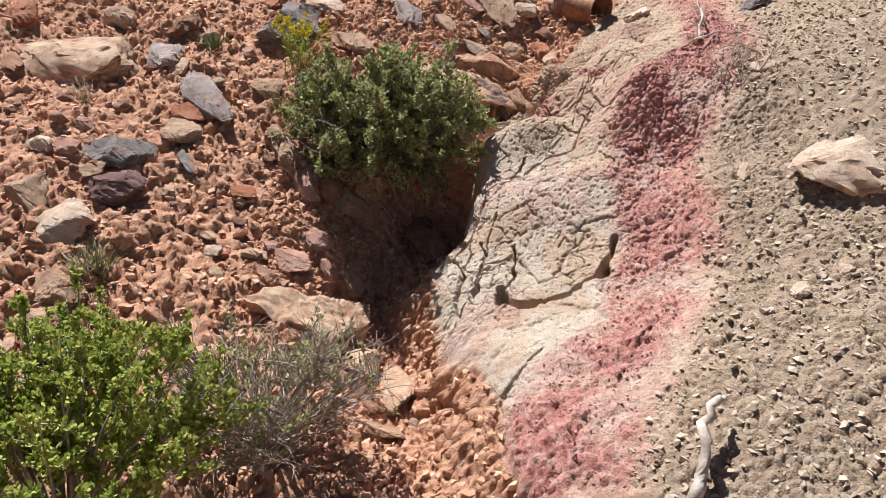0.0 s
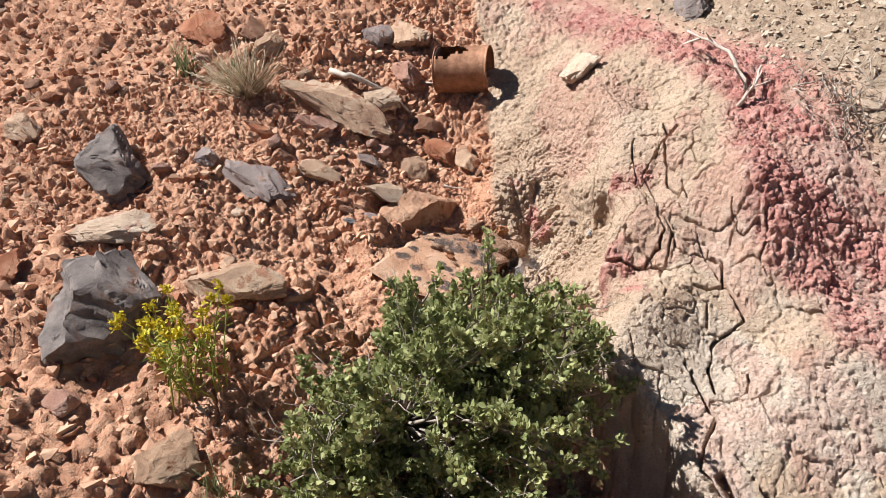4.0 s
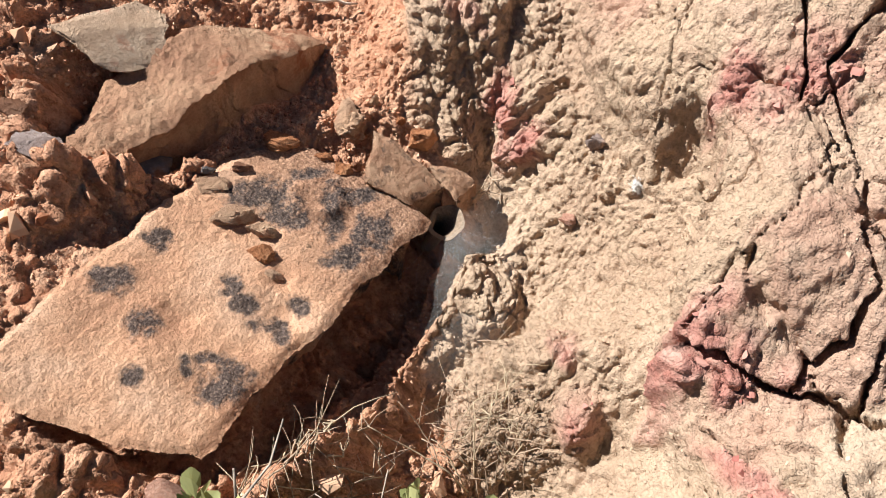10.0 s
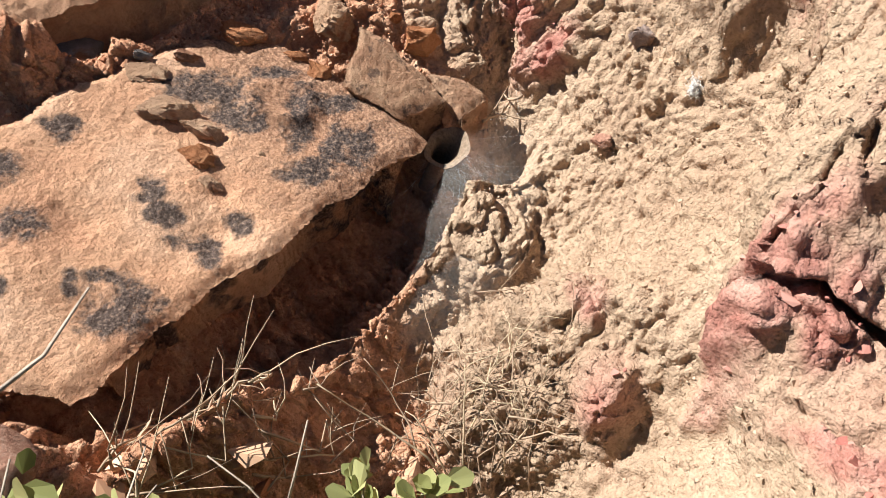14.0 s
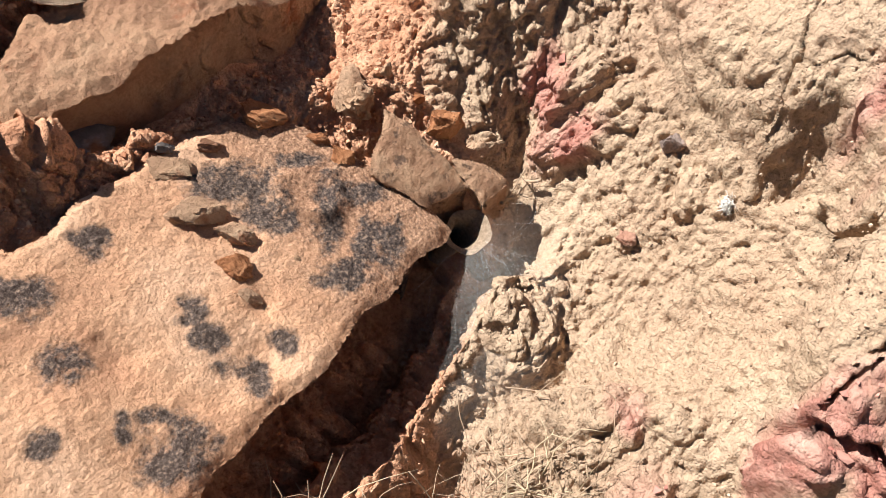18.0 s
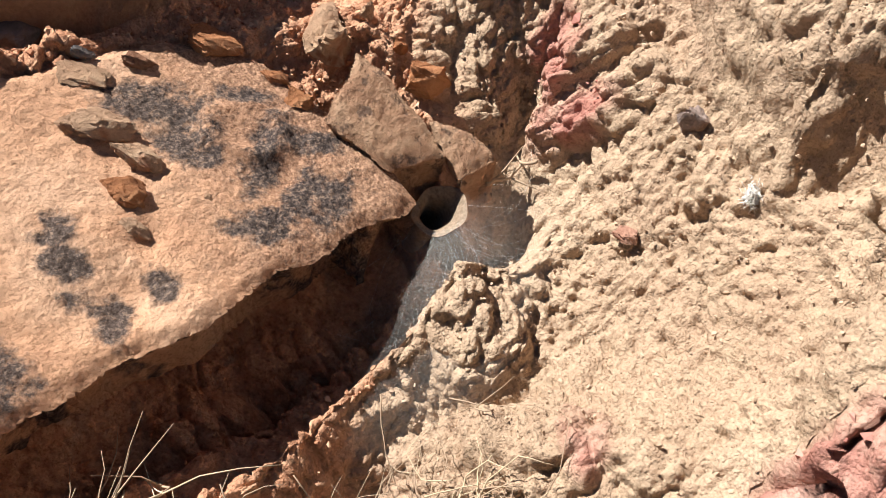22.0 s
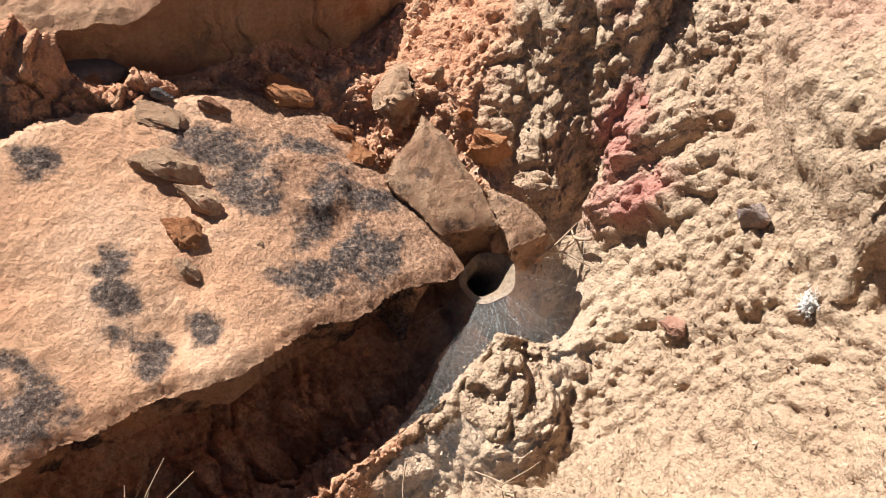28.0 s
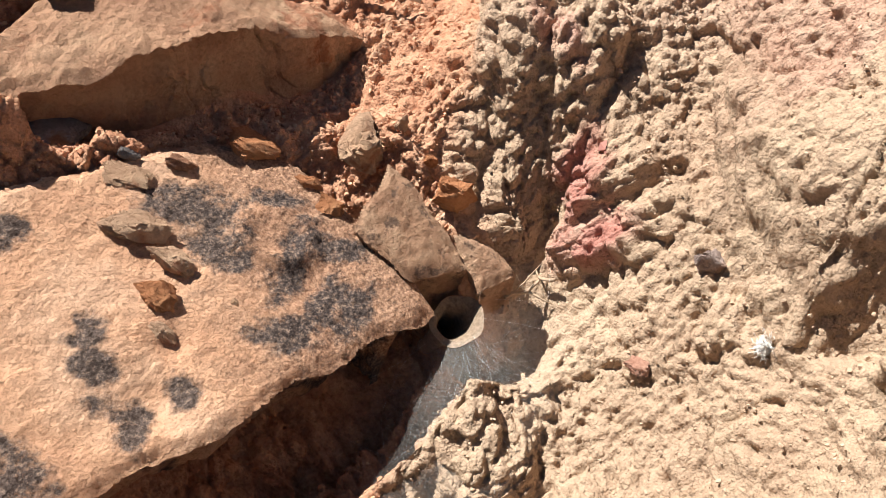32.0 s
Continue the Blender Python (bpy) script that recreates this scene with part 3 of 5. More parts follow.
def relief(x, y, base, z_red, z_pale, z_tan, clay):
    """The small relief: clods in the soil, cracked plates in the clay, gravel beyond."""
    soil = 1 - clay
    even = np.exp(-(((x + 0.12) / 0.26) ** 2 + ((y - 2.28) / 0.22) ** 2))
    s = x - wash(y)
    calm = 1 - 0.6 * np.exp(-(((x - 0.17) / 0.075) ** 2 + ((y - 2.11) / 0.05) ** 2))
    plan_x, plan_y = x, y
    wx, wy = x + 0.009 * layered(x, y, 0.06, 41, 3), y + 0.009 * layered(x, y, 0.06, 45, 3)
    rough = 0.020 * layered(x, y, 0.12, 51, 5)
    lumps = 0.017 * facets(wx, wy, 0.036, 61, 0.7) * soft_noise(x, y, 0.09, 66) * 1.6 + 0.0085 * facets(wx + 1, wy, 0.017, 62, 0.8) + 0.0045 * facets(x, y, 0.0085, 63, 0.7) + 0.0015 * facets(x, y, 0.0042, 64) + 0.0008 * facets(x, y, 0.0021, 65)
    vx, vy = wx + 0.016 * layered(x, y, 0.035, 46, 4), wy + 0.016 * layered(x, y, 0.035, 47, 4)
    near, second, tag, _, _ = cells(vx, vy, 0.10, 71)
    gap = (second - near) * 0.10 / 2
    wide = 0.0005 + 0.0022 * steps(-0.05, 0.3, layered(x, y, 0.05, 75))
    open_here = steps(-0.12, 0.1, layered(x, y, 0.16, 77))
    open_here = open_here * (0.3 + 0.7 * steps(1.62, 1.76, y))
    plates = 0.0045 * (tag - 0.5) + 0.0018 * steps(0, 0.006, gap) - 0.016 * open_here * (1 - steps(0.3 * wide, 1.1 * wide, gap))
    n2, s2, t2, _, _ = cells(vx + 4, vy + 2, 0.042, 72)
    gap2 = (s2 - n2) * 0.042 / 2
    plates = plates - 0.006 * (1 - steps(0.0003, 0.0016, gap2)) * steps(0.06, 0.2, layered(x, y, 0.07, 73)) + 0.0015 * (t2 - 0.5) * open_here
    plates = plates + 0.004 * layered(x, y, 0.05, 81, 5)
    knob = np.zeros(x.shape)
    for kx, ky, length, width, yaw, rosy in KNOBS:
        box = (np.abs(plan_x - kx) < 0.05) & (np.abs(plan_y - ky) < 0.05)
        if box.any():
            c, s_ = math.cos(radians(yaw)), math.sin(radians(yaw))
            dx, dy = wx[box] - kx, wy[box] - ky
            q = ((dx * c + dy * s_) / (0.5 * length)) ** 2 + ((dy * c - dx * s_) / (0.5 * width)) ** 2
            knob[box] += 0.30 * min(length, width) * np.sqrt(np.clip(1 - q, 0, 1))
    big, mid, small, bits, grain = (np.zeros(x.shape) for _ in range(5))
    by_den = steps(0.0, 0.03, 0.14 - np.maximum(np.abs(x - 0.23), np.abs(y - 2.34)))
    here = ((clay > 0.01) & (np.abs(x - 0.4) < 0.75) & (np.abs(y - 1.9) < 1.2)) | (by_den > 0)
    if here.any():
        px, py, pz = wx[here], wy[here], base[here] + 0.7 * knob[here]
        big[here] = 0.42 * bulbs(px, py, pz, 0.046, 91)
        pz = pz + 0.7 * big[here]
        mid[here] = 0.50 * bulbs(px, py, pz, 0.021, 92)
        pz = pz + 0.7 * mid[here]
        small[here] = 0.55 * bulbs(px, py, pz, 0.0095, 94, 0.45, 0.4)
        pz = pz + 0.7 * small[here]
        bits[here] = 0.60 * bulbs(px, py, pz, 0.0062, 95, 0.4, 0.45)
        grain[here] = 0.50 * bulbs(px, py, pz, 0.0046, 93) + 0.40 * bulbs(px, py, pz, 0.0024, 90)
    behind = beyond(x, y, LIP, LIP_HIGH)[0]
    tuft = soft_noise(x, y, 0.075, 89)
    # lumpy like popcorn beside the wash and round the den, sandy on the bench, flat plates above the lip and lower down
    near_wash = 1 - steps(0.06, 0.17, s)
    lumpy = np.maximum(near_wash, 0.75 * steps(2.08, 2.2, plan_y)) * steps(1.86, 1.98, plan_y)
    lumpy = np.maximum(lumpy, 0.8 * (1 - steps(0.03, 0.12, s)) * (1 - steps(1.5, 1.62, plan_y)))
    lumpy = np.maximum(lumpy, 0.5 * steps(0.45, 0.7, soft_noise(x, y, 0.17, 97)) * steps(1.9, 2.1, plan_y))
    flat = steps(0.0, 0.02, behind) * (1 - steps(2.10, 2.24, plan_y))
    flat = np.maximum(flat, (1 - steps(1.80, 1.90, plan_y)) * (0.10 + 0.90 * steps(1.66, 1.82, plan_y))) * (1 - 0.9 * lumpy)
    lumpy = np.maximum(lumpy, 0.55 * (1 - steps(1.62, 1.74, plan_y)) * (1 - flat))
    popcorn = big * (0.30 + 0.40 * tuft) + mid * (0.40 + 0.40 * tuft) + 1.15 * small + bits + 1.1 * grain - 0.017
    sandy = 0.22 * big + 0.30 * mid * steps(0.3, 0.7, tuft) + 0.62 * small * (0.4 + 0.8 * soft_noise(x, y, 0.035, 82)) + 0.7 * bits + grain - 0.010
    plates = plates + 0.5 * grain + 0.3 * bits * steps(0.4, 0.7, tuft) + 0.16 * small + 0.05 * mid - 0.004 - 0.004 * np.clip(1 - 4 * cells(x, y, 0.020, 87)[0], 0, 1)
    fine = 0.8 * grain + 0.5 * small - 0.003
    lumps = lumps * (1 - by_den) + by_den * (0.4 * mid + 0.9 * small + bits + grain + 0.004)
    grit = 0.005 * facets(wx, wy, 0.030, 95, 0.3) + 0.006 * facets(wx, wy, 0.017, 96, 0.3) + 0.004 * facets(x, y, 0.009, 97, 0.4) + 0.6 * rough
    pale = plates * flat + (popcorn * lumpy + sandy * (1 - lumpy)) * (1 - flat)
    red_part = 0.007 * facets(wx, wy, 0.034, 98, 0.5) + 0.006 * facets(wx, wy, 0.013, 99, 0.6) + 0.35 * mid + 0.6 * bits + fine + 0.5 * rough - 0.006
    h = soil * (lumps + rough) * (1 - 0.3 * even) * calm + z_tan * grit + clay * (1 - z_tan) * (pale * (1 - 0.75 * np.clip(z_red, 0, 1)) + np.clip(z_red, 0, 1) * red_part + 0.3 * rough)
    h = h + knob
    for path, width, depth in CRACKS:
        px, py = np.array(path).T
        box = (plan_x > px.min() - 0.05) & (plan_x < px.max() + 0.05) & (plan_y > py.min() - 0.05) & (plan_y < py.max() + 0.05)
        if not box.any():
            continue
        bx, by = plan_x[box] + 0.012 * layered(x[box], y[box], 0.05, 121, 2) + 0.005 * layered(x[box], y[box], 0.015, 101, 2), plan_y[box] + 0.012 * layered(x[box], y[box], 0.05, 125, 2) + 0.005 * layered(x[box], y[box], 0.015, 105, 2)
        best = np.full(bx.shape, 9.0)
        for (ax, ay), (cx, cy) in zip(path, path[1:]):
            dx, dy = cx - ax, cy - ay
            f = np.clip(((bx - ax) * dx + (by - ay) * dy) / (dx * dx + dy * dy), 0, 1)
            best = np.minimum(best, np.hypot(bx - ax - f * dx, by - ay - f * dy))
        half = 0.25 * width * (0.15 + 1.25 * soft_noise(x[box], y[box], 0.022, 111))
        h[box] -= 1.1 * depth * (1 - steps(0.5 * half, 1.2 * half, best))
    return h


HOLE = (0.2366, 2.2065)


def surface(x, y):
    """The ground without its relief, the relief's height across it, and the zones."""
    z = hill(x, y)
    x, y = np.broadcast_arrays(x, y)
    red, pale, tan, clay = zones(x, y)
    out = outside(x, y)
    far = 1 - steps(0.0, 0.45, out)
    z = z + 0.12 * layered(x, y, 1.6, 141, 4) * steps(0.15, 1.2, out)
    under = np.maximum(steps(0.045, 0.09, inside(x, y, SLAB_EDGE)), steps(-0.004, 0.012, inside(x, y, BLOCK_EDGE)))
    # the den: the relief dies away towards it, and a narrow shaft goes down
    r = np.hypot((x - HOLE[0]) / 1.0, (y - HOLE[1]) / 1.15)
    calm = steps(0.012, 0.05, r)
    h = far * (relief(x, y, z, red, pale, tan, clay) - 0.015 * (1 - clay)) * (1 - under) * (0.4 + 0.6 * calm)
    u, v = (x - 0.262) * 0.88 - (y - 2.190) * 0.48, (x - 0.262) * 0.48 + (y - 2.190) * 0.88
    z = z - 0.040 * (1 - steps(0.35, 1.3, np.hypot(u / 0.027, v / 0.042)))
    f = np.clip((x - HOLE[0]) * -0.42 + (y - HOLE[1]) * 0.91, 0, 0.035)
    r = np.hypot(x - HOLE[0] + 0.42 * f, y - HOLE[1] - 0.91 * f)
    z = z - 0.06 * (1 - steps(0.010, 0.0145, r))
    return z, h, red, pale, tan, clay


def lines(*spans):
    inner = np.concatenate([np.arange(a, b - s / 2, s) for a, b, s in spans])
    tail = np.cumsum(0.012 * 1.27 ** np.arange(41))
    return np.concatenate([(spans[0][0] - tail)[::-1], inner, spans[-1][1] + np.r_[0, tail]])


class Grid:
    """A piece of the ground, worked out on a net of lines."""

    def __init__(self, gx, gy):
        self.gx, self.gy = gx, gy
        self.base = hill(gx[:, None], gy[None, :])
        height, rise, *zone = surface(gx[:, None], gy[None, :])
        self.top = height + rise
        # the relief stands square to the slope, not straight up
        sx, sy = np.clip(np.gradient(self.base, gx, axis=0), -1.5, 1.5), np.clip(np.gradient(self.base, gy, axis=1), -1.5, 1.5)
        n = np.sqrt(1 + sx * sx + sy * sy)
        X, Y = np.meshgrid(gx, gy, indexing="ij")
        self.co = np.stack([X - rise * sx / n, Y - rise * sy / n, height + rise / n], -1).reshape(-1, 3)
        white = (1 - steps(1.74, 1.98, Y)) * steps(-0.25, 0.1, layered(X, Y, 0.12, 151))
        self.zone = np.stack([np.clip(z, 0, 1) for z in (*zone[:3], white)], -1).reshape(-1, 4)
        i = np.arange(len(gx) * len(gy)).reshape(len(gx), len(gy))
        self.quads = np.stack([i[:-1, :-1], i[1:, :-1], i[1:, 1:], i[:-1, 1:]], -1)

    def holds(self, x, y):
        return (x > self.gx[0]) & (x < self.gx[-1]) & (y > self.gy[0]) & (y < self.gy[-1])

    def at(self, table, x, y):
        gx, gy = self.gx, self.gy
        i, j = np.clip(np.searchsorted(gx, x) - 1, 0, len(gx) - 2), np.clip(np.searchsorted(gy, y) - 1, 0, len(gy) - 2)
        f, g = np.clip((x - gx[i]) / (gx[i + 1] - gx[i]), 0, 1), np.clip((y - gy[j]) / (gy[j + 1] - gy[j]), 0, 1)
        return (table[i, j] * (1 - f) + table[i + 1, j] * f) * (1 - g) + (table[i, j + 1] * (1 - f) + table[i + 1, j + 1] * f) * g


wide = Grid(lines((-1.4, 1.3, 0.0064)), lines((0.6, 3.5, 0.0066)))
middle = Grid(np.arange(-0.45, 0.8, 0.0027), np.arange(1.28, 2.95, 0.0027))
close = Grid(np.arange(-0.10, 0.62, 0.00155), np.arange(1.64, 2.48, 0.00155))
front = Grid(np.arange(-0.25, 1.25, 0.0035), np.arange(0.74, 1.296, 0.0035))
finest = Grid(np.arange(0.02, 0.45, 0.0008), np.arange(2.0, 2.41, 0.0008))
tongue = Grid(np.arange(-0.05, 0.42, 0.0018), np.arange(1.30, 1.655, 0.0018))


def tops(x, y):
    z = np.where(front.holds(x, y), front.at(front.top, x, y), wide.at(wide.top, x, y))
    z = np.where(middle.holds(x, y), middle.at(middle.top, x, y), z)
    z = np.where(tongue.holds(x, y), tongue.at(tongue.top, x, y), z)
    z = np.where(close.holds(x, y), close.at(close.top, x, y), z)
    return np.where(finest.holds(x, y), finest.at(finest.top, x, y), z)


def ground_z(x, y):
    return float(tops(np.array([x], float), np.array([y], float))[0])


def smooth_z(x, y):
    return float(wide.at(wide.base, np.array([x], float), np.array([y], float))[0])


def opened(outer, *inners, lap=0.011):
    """The outer net's faces without those that the inner ones cover, but for a narrow overlap."""
    covered = np.zeros(outer.quads.shape[:2], bool)
    for inner in inners:
        cut_x = (outer.gx > inner.gx[0] + lap) & (outer.gx < inner.gx[-1] - lap)
        cut_y = (outer.gy > inner.gy[0] + lap) & (outer.gy < inner.gy[-1] - lap)
        covered |= (cut_x[:-1] & cut_x[1:])[:, None] & (cut_y[:-1] & cut_y[1:])[None, :]
    return outer.quads[~covered]


nets = (wide, middle, close, finest, front, tongue)
starts = np.cumsum([0] + [len(n.co) for n in nets])
pieces = [opened(wide, middle, front), opened(middle, close, tongue), opened(close, finest), opened(finest), opened(front), opened(tongue)]
quads = np.concatenate([q + s for q, s in zip(pieces, starts)]).ravel()
me = bpy.data.meshes.new("ground")
me.vertices.add(starts[-1])
me.vertices.foreach_set("co", np.concatenate([n.co for n in nets]).ravel())
me.loops.add(len(quads))
me.loops.foreach_set("vertex_index", quads)
me.polygons.add(len(quads) // 4)
me.polygons.foreach_set("loop_start", np.arange(0, len(quads), 4))
me.polygons.foreach_set("loop_total", np.full(len(quads) // 4, 4))
me.update(calc_edges=True)
me.polygons.foreach_set("use_smooth", np.ones(len(quads) // 4, bool))
me.materials.append(EARTH)
me.color_attributes.new("zone", "FLOAT_COLOR", "POINT").data.foreach_set("color", np.concatenate([n.zone for n in nets]).ravel())
tagged(new("ground", me), "dry hillside of red-brown soil, cracked pale clay and tan gravel", "ground", kind="structure")


# ---- building blocks ----
def part(name, bm, material, parent=None, label="", smooth=True, crease=0):
    me = bpy.data.meshes.new(name)
    if isinstance(bm, bmesh.types.BMesh):
        bm.to_mesh(me)
        bm.free()
    else:
        me.from_pydata(*bm)
    me.materials.append(material)
    if smooth:
        me.polygons.foreach_set("use_smooth", np.ones(len(me.polygons), bool))
    me.update()
    if crease:
        me.set_sharp_from_angle(angle=radians(crease))
    ob = new(name, me)
    ob.parent = parent
    return tagged(ob, label)


def ball(level):
    bm = bmesh.new()
    bmesh.ops.create_icosphere(bm, subdivisions=level, radius=1.0)
    v = np.array([p.co[:] for p in bm.verts])
    f = [[p.index for p in face.verts] for face in bm.faces]
    bm.free()
    return v, f


BALLS = {k: ball(k) for k in (1, 2, 3, 4, 5)}


def lump(rng, size, level=3, cuts=9, flat=0.7, rough=0.03, box=0.5):
    """An angular, worn stone: a ball squared off, cut by planes and roughened."""
    v = BALLS[level][0].copy()
    v = np.sign(v) * np.abs(v) ** (1 - 0.45 * box)
    v /= np.abs(v).max(0)
    for _ in range(cuts):
        n = rng.normal(size=3)
        n /= np.linalg.norm(n)
        d = rng.uniform(flat, flat + 0.3)
        over = v @ n - d
        v -= np.outer(np.maximum(over, 0) * 0.985, n)
    v = v * (1 - 0.12 * (v[:, 2:3] * rng.uniform(-1, 1)))
    seed = int(rng.integers(1000))
    v = v + rough * 3.0 * np.stack([layered(v[:, 1] + 5, v[:, 2] + v[:, 0], 0.9, seed + 3 * k, 4) for k in range(3)], -1) * v.std()
    pits = facets(v[:, 0] * 1.3 + v[:, 2], v[:, 1] * 1.3 - 0.8 * v[:, 2], 0.4, seed + 21, 0.8) - 0.5
    v = v * (1 + 1.2 * rough * pits + 0.8 * rough * layered(v[:, 0] + v[:, 2], v[:, 1] - v[:, 2], 0.3, seed + 31, 3))[:, None]
    return v * np.array(size) / 2


def turned(v, yaw=0.0, tip=0.0, tilt=0.0):
    m = np.array(Euler((radians(tip), radians(tilt), radians(yaw))).to_matrix())
    return v @ m.T


STONE_WORDS = {
    "tan": "tan angular sandstone rock half sunk in the soil", "pale": "pale sandstone rock lying on the dry slope",
    "pink": "pinkish weathered stone among the clods", "red": "red sandstone stone among the clods",
    "brown": "brown sandstone rock on red soil", "grey": "grey weathered slab of stone on red soil",
    "dark": "dark varnished rock with rough broken faces", "plum": "plum-coloured flat stone on red soil",
    "darkgrey": "grey crusted stone beside the sandstone block", "slab": "large tan sandstone slab at the edge of the wash",
}
count = [0]


def slope_at(x, y, r):
    gx_, gy_ = (smooth_z(x + r, y) - smooth_z(x - r, y)) / (2 * r), (smooth_z(x, y + r) - smooth_z(x, y - r)) / (2 * r)
    return gx_, gy_


def rock(x, y, length, width, yaw, kind, high=None, sink=0.33):
    count[0] += 1
    rng = np.random.default_rng(1000 + count[0])
    high = high or 0.58 * min(length, width) * rng.uniform(0.85, 1.15)
    level = 5 if max(length, width) > 0.075 else 4 if max(length, width) > 0.03 else 3
    v = turned(lump(rng, (length * 1.12, width * 1.12, high), level, 12, 0.52, 0.10, 0.7), yaw, rng.uniform(-9, 9), rng.uniform(-9, 9))
    a, b = slope_at(x, y, 0.05)
    a, b = max(-0.6, min(0.6, a)), max(-0.6, min(0.6, b))
    v[:, 2] += 0.8 * (a * v[:, 0] + b * v[:, 1])
    ob = part("rock", (v.tolist(), [], BALLS[level][1]), STONE["tan" if kind == "slab" else kind], crease=26)
    ob.location = (x, y, smooth_z(x, y) + 0.004 + high * (0.5 - sink))
    return tagged(ob, STONE_WORDS[kind], "rock", "rocks on the slope")


def tube(points, radii, sides=5):
    """A tapering tube along points, as vertices and faces."""
    pts = [Vector(p) for p in points]
    verts, faces = [], []
    side = Vector((0.31, 0.57, 0.76))
    for k, p in enumerate(pts):
        way = (pts[min(k + 1, len(pts) - 1)] - pts[max(k - 1, 0)]).normalized()
        a = way.cross(side)
        a = a.normalized() if a.length > 1e-4 else way.orthogonal().normalized()
        b = way.cross(a)
        for s in range(sides):
            t = 2 * math.pi * s / sides
            verts.append(tuple(p + radii[k] * (math.cos(t) * a + math.sin(t) * b)))
    for k in range(len(pts) - 1):
        for s in range(sides):
            faces.append((k * sides + s, k * sides + (s + 1) % sides, (k + 1) * sides + (s + 1) % sides, (k + 1) * sides + s))
    faces.append(tuple(range(sides))[::-1])
    faces.append(tuple((len(pts) - 1) * sides + s for s in range(sides)))
    return verts, faces


class Heap:
    """Gathers many small meshes into one."""

    def __init__(self):
        self.verts, self.faces = [], []

    def add(self, verts, faces):
        n = len(self.verts)
        self.verts.extend(tuple(v) for v in verts)
        self.faces.extend(tuple(i + n for i in f) for f in faces)

    def mesh(self):
        return self.verts, [], self.faces


def bent(start, way, length, rng, count=5, wander=0.25, droop=0.0):
    p, d, out = Vector(start), Vector(way).normalized(), [tuple(start)]
    for _ in range(count - 1):
        d = (d + wander * Vector(rng.normal(size=3)) * 0.6 + Vector((0, 0, -droop))).normalized()
        p = p + d * (length / (count - 1))
        out.append(tuple(p))
    return out


def leaf(at, way, length, width, rng):
    w = Vector(way).normalized()
    side = w.cross(Vector(rng.normal(size=3))).normalized()
    up = side.cross(w) * (0.18 * length)
    a = Vector(at)
    rim = [a] + [a + f * length * w + g * width * side + up for f, g in ((0.38, 0.45), (0.78, 0.42), (1.0, 0.08), (1.0, -0.08), (0.78, -0.42), (0.38, -0.45))]
    return rim, [(0, 1, 2, 3), (0, 3, 4), (0, 4, 5, 6)]


# ---- the two great stones by the den ----
def prism(edge, top, thick, step, rng, rough, undercut=0.0, grain=1.0):
    """A stone plate: a square net inside the outline for its top, and sides that go down from its rim."""
    cx, cy = np.mean(edge, 0)
    ex, ey = np.array(edge).T
    X, Y = np.meshgrid(np.arange(ex.min() - step, ex.max() + 2 * step, step), np.arange(ey.min() - step, ey.max() + 2 * step, step), indexing="ij")
    worn = 0.007 * layered(X, Y, 0.035, 301, 4)
    d = inside(X, Y, edge) + worn
    used = d > -0.75 * step
    for _ in range(4):
        # draw the outermost points on to the outline
        gx_, gy_ = np.gradient(d, step, step)
        n = np.maximum(np.hypot(gx_, gy_), 0.3)
        k = np.where(d < 0.5 * step, d, 0.0)
        k = np.clip(k, -1.2 * step, 1.2 * step)
        X, Y = X - k * gx_ / n, Y - k * gy_ / n
        d = inside(X, Y, edge) + 0.007 * layered(X, Y, 0.035, 301, 4)
    Z = top(X, Y) - 0.003 * np.exp(-((np.maximum(d, 0) / 0.0035) ** 2))
    Z = Z + rough * (layered(X, Y, 0.05, 321, 5) + grain * (0.40 * facets(X, Y, 0.0056, 332, 0.4) + 0.36 * facets(X, Y, 0.0033, 333, 0.4)))
    number = np.cumsum(used.ravel()).reshape(used.shape) - 1
    cell = used[:-1, :-1] & used[1:, :-1] & used[1:, 1:] & used[:-1, 1:]
    q = np.stack([number[:-1, :-1], number[1:, :-1], number[1:, 1:], number[:-1, 1:]], -1)[cell]
    co = np.column_stack([X[used], Y[used], Z[used]])
    faces = q.tolist()
    sides = set(map(tuple, np.concatenate([q[:, [0, 1]], q[:, [1, 2]], q[:, [2, 3]], q[:, [3, 0]]]).tolist()))
    rim = [(a, b) for a, b in sides if (b, a) not in sides]
    on_rim = sorted({a for s in rim for a in s})
    slot = {a: k for k, a in enumerate(on_rim)}
    last, base, all_co = co[on_rim], len(co), [co]
    e = 0.018
    inward = np.column_stack([inside(last[:, 0] + e, last[:, 1], edge) - inside(last[:, 0] - e, last[:, 1], edge), inside(last[:, 0], last[:, 1] + e, edge) - inside(last[:, 0], last[:, 1] - e, edge)])
    inward = inward / np.maximum(np.hypot(*inward.T), 1e-4)[:, None]
    below = {a: a for a in on_rim}
    for k in range(1, 13):
        f = k / 12
        ring = last.copy()
        ring[:, :2] = last[:, :2] + inward * undercut * max(0.0, f - 0.05) ** 0.4
        ring[:, :2] += 0.005 * layered(last[:, 0] * 2 + f * 0.3, last[:, 1] * 2 + f * 0.5, 0.04, 341, 5)[:, None]
        ring[:, 2] = last[:, 2] - thick * f
        all_co.append(ring)
        start = base + (k - 1) * len(on_rim)
        faces += [(b, a, c, e) for a, b, c, e in ((below[a], below[b], start + slot[a], start + slot[b]) for a, b in sorted(rim))]
        below = {a: start + slot[a] for a in on_rim}
    return np.concatenate(all_co).tolist(), [], faces


